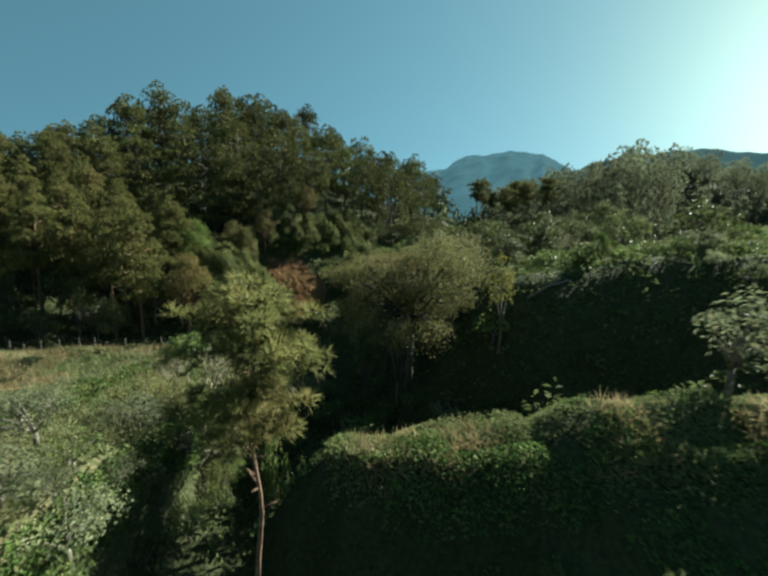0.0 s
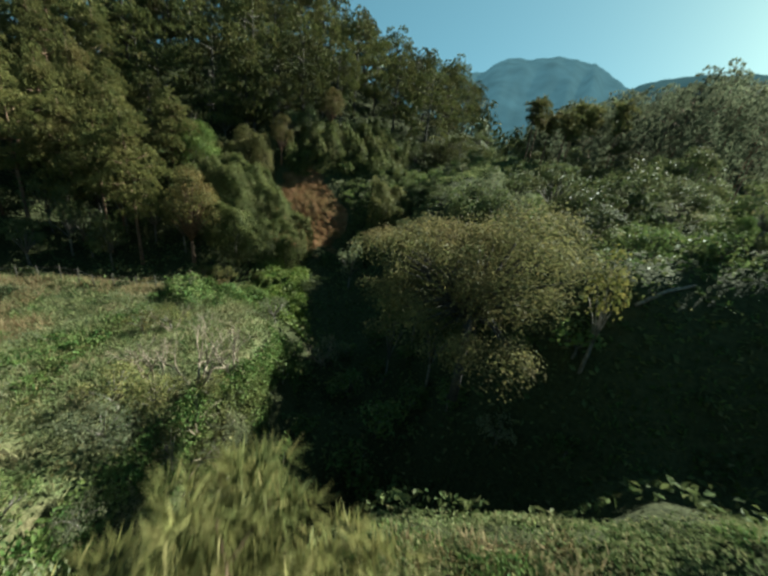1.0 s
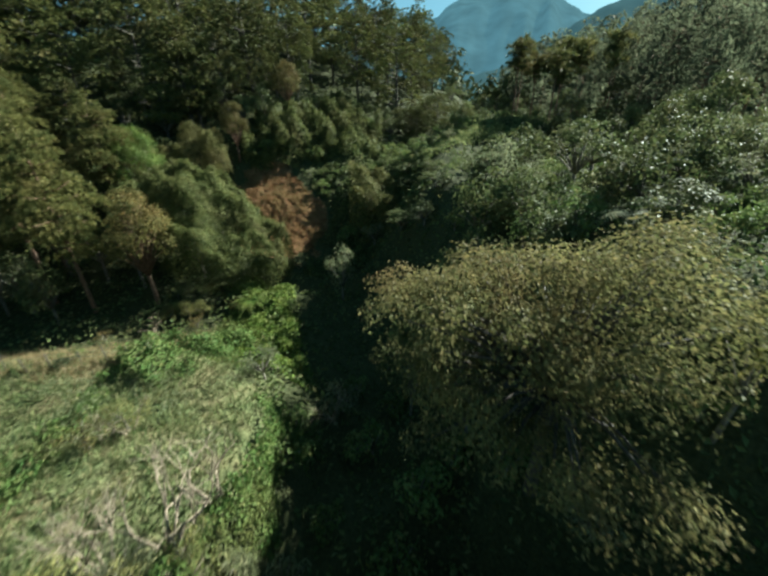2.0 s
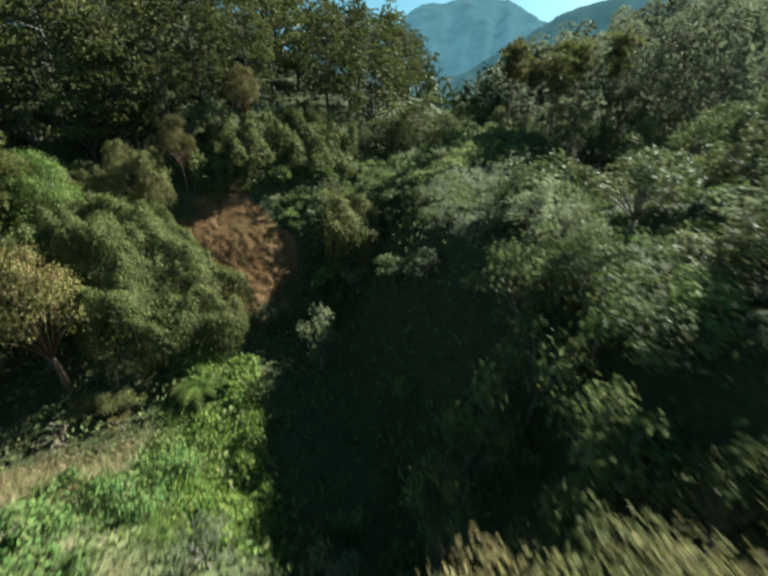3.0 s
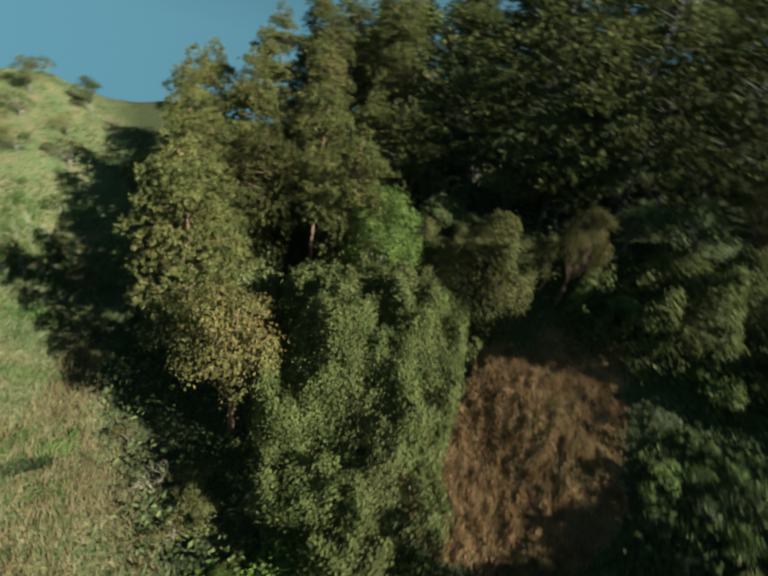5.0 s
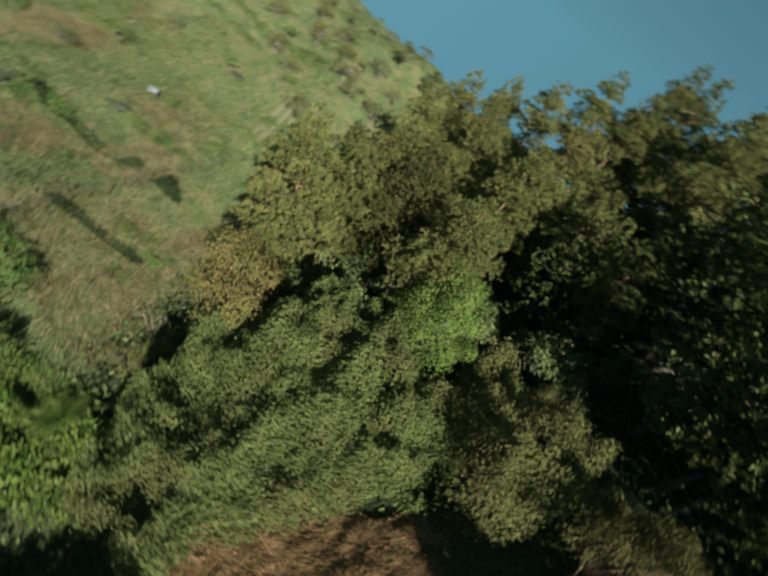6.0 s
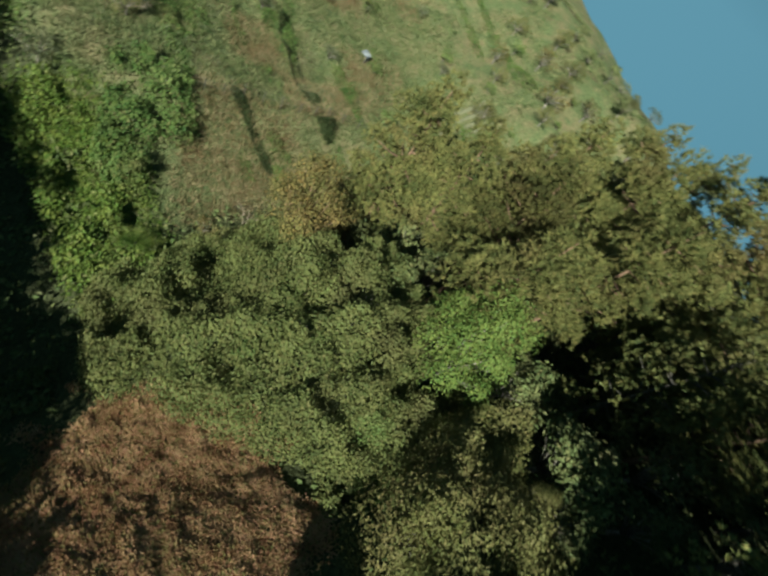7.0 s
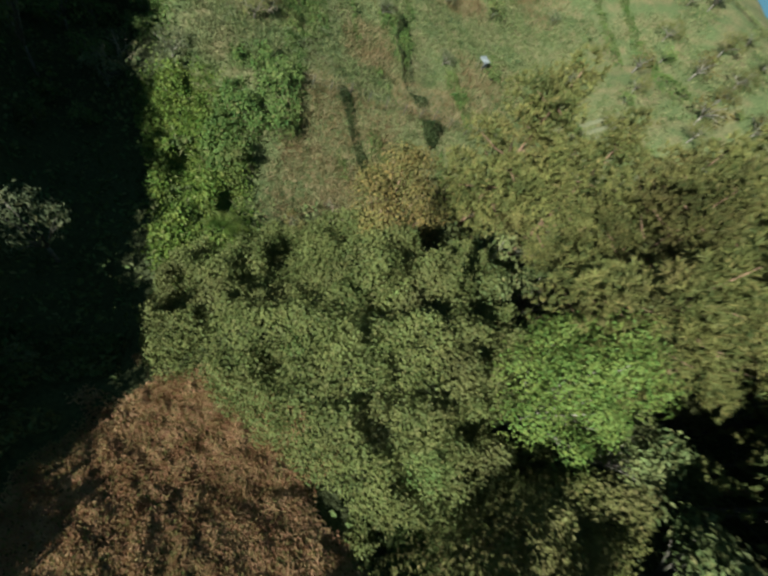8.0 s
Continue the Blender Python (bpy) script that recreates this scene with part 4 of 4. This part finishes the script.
cover("dry_bracken", 62000, (-24, 50, -4, 70), lambda x, y: smooth((in_brown(x, y) - 0.25) / 0.12), 0.16, 0.24, 0.26, MAT_BRACKEN,
      "patch of dry reddish-brown bracken on the slope", "bracken", 0.75, 11, 9, 0.5)
def steepness(x, y):
    return np.hypot(height(x + 0.2, y) - height(x - 0.2, y), height(x, y + 0.2) - height(x, y - 0.2)) / 0.4


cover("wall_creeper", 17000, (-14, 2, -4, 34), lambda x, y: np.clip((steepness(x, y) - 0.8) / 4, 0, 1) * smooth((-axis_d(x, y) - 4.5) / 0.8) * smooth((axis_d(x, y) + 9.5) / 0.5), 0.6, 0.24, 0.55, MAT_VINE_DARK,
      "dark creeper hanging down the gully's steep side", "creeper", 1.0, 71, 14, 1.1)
cover("slope_grass", 22000, (5, 19, 42, 60), lambda x, y: smooth((axis_d(x, y) - 8.5) / 2) * (0.3 + 0.7 * (vnoise(x, y, 2.8, 73) > 0.45)), 0.6, 0.30, 0.3, MAT_VINE_DARK,
      "dark green grass and weeds on the slope's shoulder", "grass", 1.0, 73)
cover("rough_grass", 14000, (-72, 2, -38, 46), lambda x, y: is_field(x, y) * smooth((vnoise(x, y, 4.0, 72) - 0.3) * 4), 0.5, 0.42, 0.2, MAT_GRASS,
      "rough tufted grass on the far slope of the field", "grass", 1.0, 72)
blades("bank_straw", 2600, (-3, 8, 26, 17), lambda x, y: smooth((1.6 - along(x, y, 0, 13.6, 24, 10.7)[0]) / 1.0) * smooth((vnoise(x, y, 2.2, 36) - 0.35) * 4), 0.6, 0.05, MAT_STRAW, "dry straw grass along the top of the bank", 16)
blades("meadow_grass", 30000, (-54, -4, -4, 44), lambda x, y: is_field(x, y) * inside_box(x, y, -54, -4, -2, 50, 12.0), 0.45, 0.06, MAT_GRASS, "meadow grass in green and straw tufts", 12)
cover("field_weeds", 14000, (-34, 2, -2, 36), lambda x, y: is_field(x, y) * inside_box(x, y, -34, 2, -2, 36) * smooth((vnoise(x, y, 2.6, 61) - 0.55) * 6), 0.8, 0.17, 0.3, MAT_GREY,
      "grey-green feathery weeds among the grass", "weeds", 0.95, 61)
cover("brown_weeds", 6500, (-32, 2, -2, 36), lambda x, y: is_field(x, y) * inside_box(x, y, -32, 2, -2, 36) * smooth((vnoise(x, y, 3.0, 62) - 0.55) * 6) * smooth((x + 26) / 12), 0.8, 0.17, 0.3, MAT_OAK,
      "brown withered weeds along the field's edge", "weeds", 0.95, 62)
blades("dry_grass", 20000, (-52, -4, -4, 44), lambda x, y: is_field(x, y) * inside_box(x, y, -52, -4, -2, 50, 12.0) * smooth((vnoise(x, y, 5, 21) - 0.5) * 5), 0.7, 0.05, MAT_STRAW, "tall dry straw-coloured grass", 13)


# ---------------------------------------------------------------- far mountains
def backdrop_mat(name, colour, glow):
    """Far wooded slopes; their blue haze is put in as the material's own glow."""
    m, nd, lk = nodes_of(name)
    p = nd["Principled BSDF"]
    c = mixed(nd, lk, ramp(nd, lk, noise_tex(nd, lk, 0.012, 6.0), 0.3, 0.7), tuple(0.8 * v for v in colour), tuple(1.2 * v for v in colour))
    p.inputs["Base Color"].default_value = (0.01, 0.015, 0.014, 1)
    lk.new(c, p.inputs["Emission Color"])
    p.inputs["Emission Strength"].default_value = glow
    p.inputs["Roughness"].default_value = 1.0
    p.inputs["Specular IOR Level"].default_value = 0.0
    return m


def mountain(name, az, rise, near, deep, material, label, seed):
    """A range seen far off: az, degrees from +y, and the height of its crest over each."""
    n, k = 220, 26
    t = np.linspace(az[0], az[-1], n)
    crest = np.interp(t, az, rise) * near + near * 0.005 * (vnoise(t * 10, t * 0, 14, seed) - 0.5) + near * 0.0015 * (vnoise(t * 10, t * 0, 2.5, seed) - 0.5)
    co = []
    for j in range(k):
        r = near - deep * 0.75 + deep * j / (k - 1) * 1.5
        q = math.cos((j / (k - 1) - 0.5) * math.pi) ** 0.8
        rough = (vnoise(t * 3, t * 0 + j * 1.5, 4, seed + 1) - 0.5) * near * 0.02 * q * (1 - q) * 4
        z = 5 + crest * q + rough
        co.append(np.stack([r * np.sin(np.radians(t)), r * np.cos(np.radians(t)), z], 1))
    co = np.concatenate(co)
    i = np.arange(n * k).reshape(k, n)
    f = np.stack([i[:-1, :-1], i[:-1, 1:], i[1:, 1:], i[1:, :-1]], -1).reshape(-1, 4)
    tagged(part(name, mesh_of(co, f, True), material), label, "mountain", kind="structure")


mountain("backdrop", (-14, -6, 0, 5, 8.5, 11, 14, 18, 21, 25, 30, 40), (0.03, 0.06, 0.10, 0.105, 0.115, 0.143, 0.146, 0.152, 0.145, 0.11, 0.09, 0.04), 2600, 1500, backdrop_mat("far_range_haze_glow", (0.021, 0.040, 0.046), 1.0), "far flat-topped mountain, blue haze put in as glow", 3)
mountain("backdrop", (-14, 0, 6, 10, 14, 18, 22, 27, 34, 44), (0.02, 0.025, 0.030, 0.036, 0.046, 0.062, 0.082, 0.095, 0.10, 0.06), 470, 240, backdrop_mat("valley_side_haze_glow", (0.014, 0.026, 0.026), 0.8), "wooded valley side, thin blue haze put in as glow", 9)
mountain("backdrop", (-12, 0, 8, 12, 16, 20, 23, 26, 30, 36, 44, 60), (0.015, 0.018, 0.018, 0.022, 0.045, 0.080, 0.105, 0.140, 0.155, 0.165, 0.15, 0.05), 900, 500, backdrop_mat("near_range_haze_glow", (0.016, 0.030, 0.032), 0.8), "wooded ridge, light blue haze put in as glow", 6)


def far_woods(n, box, ok, seed, material=MAT_FAR, leaf=1.5, tufts=28, tall=(7, 12)):
    """Tree tops of the woods down the valley, as one mesh of rough crowns."""
    rng = np.random.default_rng(seed)
    x, y = rng.uniform(box[0], box[2], n * 4), rng.uniform(box[1], box[3], n * 4)
    keep = ok(x, y)
    x, y = x[keep][:n], y[keep][:n]
    cs, ns = [], []
    for a, b, z in zip(x, y, height(x, y)):
        h, r = rng.uniform(*tall), rng.uniform(2.2, 3.6)
        d = units(rng, tufts)
        d[:, 2] = np.abs(d[:, 2]) * 1.3 - 0.3
        cs.append(np.array([a, b, z + h * 0.55]) + d * [r, r, h * 0.45] * rng.uniform(0.7, 1.05, (tufts, 1)))
        ns.append(d)
    co, tri = leaves(rng, np.concatenate(cs), np.concatenate(ns), leaf, 0.7)
    tagged(part("far_woods", mesh_of(co, tri), material), "distant close pine woods down the valley", "woods", kind="stuff")


far_woods(1000, (-40, 112, 170, 420), lambda x, y: np.abs(x - 0.28 * (y - 60)) < 30 + 0.3 * (y - 100), 17)
# tree tops of the ridge, in the leaves paled for haze
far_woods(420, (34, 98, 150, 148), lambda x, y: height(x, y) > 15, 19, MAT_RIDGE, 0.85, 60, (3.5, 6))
far_woods(500, (40, 300, 420, 900), lambda x, y: np.abs(x - 0.30 * (y - 60)) < 60 + 0.25 * (y - 100), 18)


# ---------------------------------------------------------------- small things
def twig_parts(seed, tall, spread):
    """Stem and bare twigs of a dead shrub."""
    rng = np.random.default_rng(seed)
    stems, twigs = [], []

    def grow(p, d, length, r, depth):
        q = p + d * length
        m = p.lerp(q, 0.5) + Vector(rng.normal(0, 0.05, 3)) * length
        (stems if depth == 0 else twigs).append(tube([p, m, q], [r, r * 0.8, r * 0.6], 5 if depth < 2 else 3))
        if depth < 4:
            for _ in range(rng.integers(2, 4)):
                e = (d + Vector(rng.normal(0, 0.55, 3)) + Vector((0, 0, 0.12))).normalized()
                grow(q, e, length * rng.uniform(0.55, 0.8), r * 0.58, depth + 1)

    for _ in range(4):
        a = rng.uniform(0, 2 * math.pi)
        grow(Vector((0, 0, -0.1)), Vector((math.cos(a) * spread, math.sin(a) * spread, 1)).normalized(), tall * 0.38, 0.06, 0)
    return join(stems), join(twigs)


def dead_shrub(x, y, s, seed):
    root = tagged(new("dead_shrub"), "leafless grey shrub with tangled bare twigs", "shrub", "dead shrubs")
    (sc, sf), (tc, tf) = twig_parts(seed, 2.6, 0.7)
    part("stem", mesh_of(sc, sf, True), MAT_TWIG, root)
    tagged(part("twig_tangle", mesh_of(tc, tf), MAT_TWIG, root), kind="stuff")
    root.matrix_basis = pose(x, y, float(height(x, y)) - 0.1, 0, 0, seed * 50) @ Matrix.Diagonal((s, s, s, 1))


for k, (x, y, s) in enumerate(((-9.8, 19.8, 1.35), (-10.4, 21.8, 1.3), (-9.6, 23.6, 1.2), (-11.6, 20.8, 1.1), (-6.2, 31.5, 0.9), (-21.8, 42.6, 0.8), (-14.8, 27.4, 0.8))):
    dead_shrub(x, y, s, k + 1)


def fern_plant(x, y, s, material, seed):
    """A crown of arching fronds with leaflets on both sides."""
    rng = np.random.default_rng(seed)
    root = tagged(new("tree_fern"), "fern with long arching green fronds", "fern", "ferns")
    co, fs = tube([(0, 0, -0.3), (0, 0, 0.5), (0.03, 0, 0.9)], [0.11, 0.09, 0.07], 7)
    part("trunk", mesh_of(co, fs, True), MAT_WOOD, root)
    for k in range(11):
        w = 2 * math.pi * k / 11 + rng.uniform(-0.2, 0.2)
        up = rng.uniform(0.5, 1.0)
        c, f = [], []
        for j in range(15):
            t = j / 14
            r, z = 1.5 * t, 0.9 + up * t - 1.25 * t * t
            p = Vector((math.cos(w) * r, math.sin(w) * r, z))
            side = Vector((-math.sin(w), math.cos(w), 0)) * (0.34 * math.sin(math.pi * min(1, t * 0.9 + 0.1)) + 0.02)
            fwd = Vector((math.cos(w), math.sin(w), -0.3)) * 0.09
            for sgn in (1, -1):
                o = len(c)
                c += [tuple(p - fwd * 0.4), tuple(p + fwd * 0.4), tuple(p + side * sgn + fwd * 1.6 - Vector((0, 0, 0.06)))]
                f.append((o, o + 1, o + 2))
        part("frond", mesh_of(c, f), material, root)
    root.matrix_basis = pose(x, y, float(height(x, y)), 0, 0, 0) @ Matrix.Diagonal((s, s, s, 1))


fern_plant(-14.6, 45.2, 1.3, MAT_CREEPER, 1)
fern_plant(-4.6, 10.6, 0.9, MAT_CREEPER, 2)
fern_plant(11.0, 33.0, 1.3, MAT_GREY, 3)
fern_plant(8.6, 31.4, 1.1, MAT_GREY, 4)


def build_fence():
    """Thin posts with two wires along the brow of the field."""
    root = tagged(new("wire_fence"), "old wire fence on thin wooden posts along the field's brow", "fence")
    line = [(-36 + 1.5 * k, 33.0 + 0.12 * (18 - abs(k - 8)) * 0.1 + 0.3 * math.sin(k * 1.3)) for k in range(13)]
    tops = []
    for k, (x, y) in enumerate(line):
        z = float(height(x, y))
        lean = 0.10 * math.sin(k * 2.1)
        top = Vector((x + lean, y, z + 1.15 + 0.12 * math.sin(k * 3.7)))
        part("post", mesh_of(*tube([(x, y, z - 0.3), tuple(top)], [0.035, 0.03], 6), True), MAT_DARKWOOD, root)
        tops.append(top)
    for drop in (0.12, 0.5):
        pts = []
        for p, q in zip(tops, tops[1:]):
            pts += [p - Vector((0, 0, drop)), p.lerp(q, 0.5) - Vector((0, 0, drop + 0.05))]
        part("wire", mesh_of(*tube(pts, [0.008] * len(pts), 4)), MAT_STEEL, root)


def plain_mat(name, a, b, rough, metal=0.0, scale=4.0):
    m, nd, lk = nodes_of(name)
    p = nd["Principled BSDF"]
    lk.new(mixed(nd, lk, ramp(nd, lk, noise_tex(nd, lk, scale, 5.0), 0.35, 0.65), a, b), p.inputs["Base Color"])
    p.inputs["Roughness"].default_value, p.inputs["Metallic"].default_value = rough, metal
    return m


MAT_STEEL = plain_mat("rusty_wire", (0.10, 0.07, 0.05), (0.22, 0.20, 0.18), 0.6, 0.7)
MAT_SHEET = plain_mat("weathered_white_sheet", (0.10, 0.11, 0.12), (0.18, 0.19, 0.20), 0.5, 0.0, 3.0)
MAT_EARTH = plain_mat("bare_earth", (0.075, 0.078, 0.040), (0.125, 0.118, 0.066), 0.95, 0.0, 6.0)
build_fence()


def sheet_mesh(sx, sy, waves, depth):
    """A corrugated sheet with thickness."""
    n = waves * 6
    co, fs = [], []
    for i in range(n + 1):
        x = -sx / 2 + sx * i / n
        z = depth * math.sin(2 * math.pi * waves * i / n)
        co += [(x, -sy / 2, z), (x, sy / 2, z), (x, -sy / 2, z - 0.012), (x, sy / 2, z - 0.012)]
    for i in range(n):
        o = 4 * i
        fs += [(o, o + 4, o + 5, o + 1), (o + 2, o + 3, o + 7, o + 6), (o, o + 2, o + 6, o + 4), (o + 1, o + 5, o + 7, o + 3)]
    return mesh_of(co, fs, True)


def build_shelter(x, y):
    root = tagged(new("field_shelter"), "small field shelter with a pale grey corrugated sheet roof", "shelter")
    for i, (u, v) in enumerate(((-0.9, -0.6), (0.9, -0.6), (0.9, 0.6), (-0.9, 0.6))):
        part("post", mesh_of(*tube([(u, v, -0.3), (u, v, 1.5 if v < 0 else 1.25)], [0.05, 0.045], 7), True), MAT_WOOD, root)
    r = part("roof", sheet_mesh(2.3, 1.7, 14, 0.025), MAT_SHEET, root)
    r.matrix_basis = pose(0, 0, 1.40, -11.5, 0, 0)
    w = part("back_wall", sheet_mesh(1.9, 1.1, 12, 0.02), MAT_SHEET, root)
    w.matrix_basis = pose(0, 0.64, 0.62, 90, 0, 0)
    root.matrix_basis = pose(x, y, float(height(x, y)), 0, 0, 35) @ Matrix.Diagonal((0.45, 0.5, 0.6, 1))


build_shelter(-36.6, 23.3)


def crop_bed(x, y, turn, length, seed):
    """A long low bed of pale bare earth on the field."""
    n = 26
    co, fs = [], []
    rng = np.random.default_rng(seed)
    c, s = math.cos(radians(turn)), math.sin(radians(turn))
    for i in range(n):
        t = (i / (n - 1) - 0.5) * length
        for k, (w, h) in enumerate(((-0.34, -0.1), (-0.18, 0.13), (0.0, 0.17), (0.18, 0.13), (0.34, -0.1))):
            w += rng.normal(0, 0.02)
            px, py = x + c * t - s * w, y + s * t + c * w
            co.append((px, py, float(height(px, py)) + h + rng.normal(0, 0.015)))
    for i in range(n - 1):
        for k in range(4):
            fs.append((i * 5 + k, i * 5 + k + 1, i * 5 + 6 + k, i * 5 + 5 + k))
    tagged(part("crop_bed", mesh_of(co, fs, True), MAT_EARTH), "long low bed of pale dry earth", "crop bed", "crop beds on the field")


for k in range(7):
    crop_bed(-46.5 + 0.35 * k, 29.5 + 1.05 * k, 12, 7.5, k)

# green plots in strips along furrows; old furrows' ditch shade drawn as dark weeds
cover("field_herbs", 30000, (-58, 6, -16, 39), lambda x, y: is_field(x, y) * smooth((vnoise(0.989 * x + 0.147 * y, 0.22 * (0.989 * y - 0.147 * x), 1.5, 93) - 0.55) * 9) * smooth((vnoise(x, y, 8.0, 94) - 0.36) * 5), 0.55, 0.22, 0.5, MAT_VINE_DARK,
      "green herbs in strips along the field's furrows", "herbs", 0.85, 95, 8, 1.0)
cover("furrow_weeds", 8000, (-33, 18, -25, 37), lambda x, y: smooth((0.72 - along(x, y, -27.8, 22.5, -29.6, 34.6)[0]) / 0.25), 1.2, 0.24, 0.5, MAT_FURROW_SHADE,
      "dark weeds that draw the ditch shade of an old furrow across the field", "weeds", 0.9, 51, 40)
cover("furrow_weeds", 2600, (-28, 30, -18, 40), lambda x, y: 0.7 * smooth((0.5 - along(x, y, -21.9, 33.0, -24.2, 37.9)[0]) / 0.3), 0.4, 0.18, 0.5, MAT_FURROW_SHADE,
      "faint line of dark weeds that draw an old furrow's shade", "weeds", 0.9, 52, 40)
for x, y, s in ((-66, 33, 0.45), (-68, 27, 0.32), (-67, 38, 0.5), (-66, 20, 0.3), (-65, 13, 0.4), (-66, 24, 0.25)):
    place("broad2", x, y, s)
for k, (x, y, s) in enumerate(((-20.0, 44.6, 0.8), (-18.8, 43.2, 0.7), (-21.4, 44.2, 0.7), (-25.5, 41.2, 0.6), (-15.0, 27.6, 0.8), (-16.0, 26.4, 0.8))):
    place("rust" if k % 2 else "fine1", x, y, s)
for x, y, s in ((-59, 24, 1.5), (-57, 30.5, 1.7), (-61.5, 32.5, 1.3), (-54, 22, 1.3), (-63, 21, 1.2), (-48.5, 31, 1.2), (-56, 36.5, 1.5), (-62.5, 26, 1.1), (-58, 18, 1.0), (-57, 21, 0.8), (-52, 26, 0.9), (-55, 33, 1.0), (-50, 36, 0.8), (-60, 28, 1.0), (-47, 22, 0.7), (-62, 36, 1.0)):
    place("rust" if s > 1.25 else "fine1" if s > 0.85 else "bush2", x, y, s)
# stumps overgrown with creeper, and a fallen log
to_top("mass2", 15.0, 27.0, 29.6, 0.65, 10.4, 4.2, 20)
to_top("mass0", 13.3, 26.0, 28.0, 0.55, 10.4, 4.2, 90)
tagged(part("fallen_log", mesh_of(*tube([(x, y, float(height(x, y)) + 0.1) for x, y in ((9.0, 23.4), (10.4, 23.8), (11.8, 24.2))], [0.09, 0.08, 0.06], 9), True), MAT_WOOD), "pale fallen log across the brow of the gully", "log")
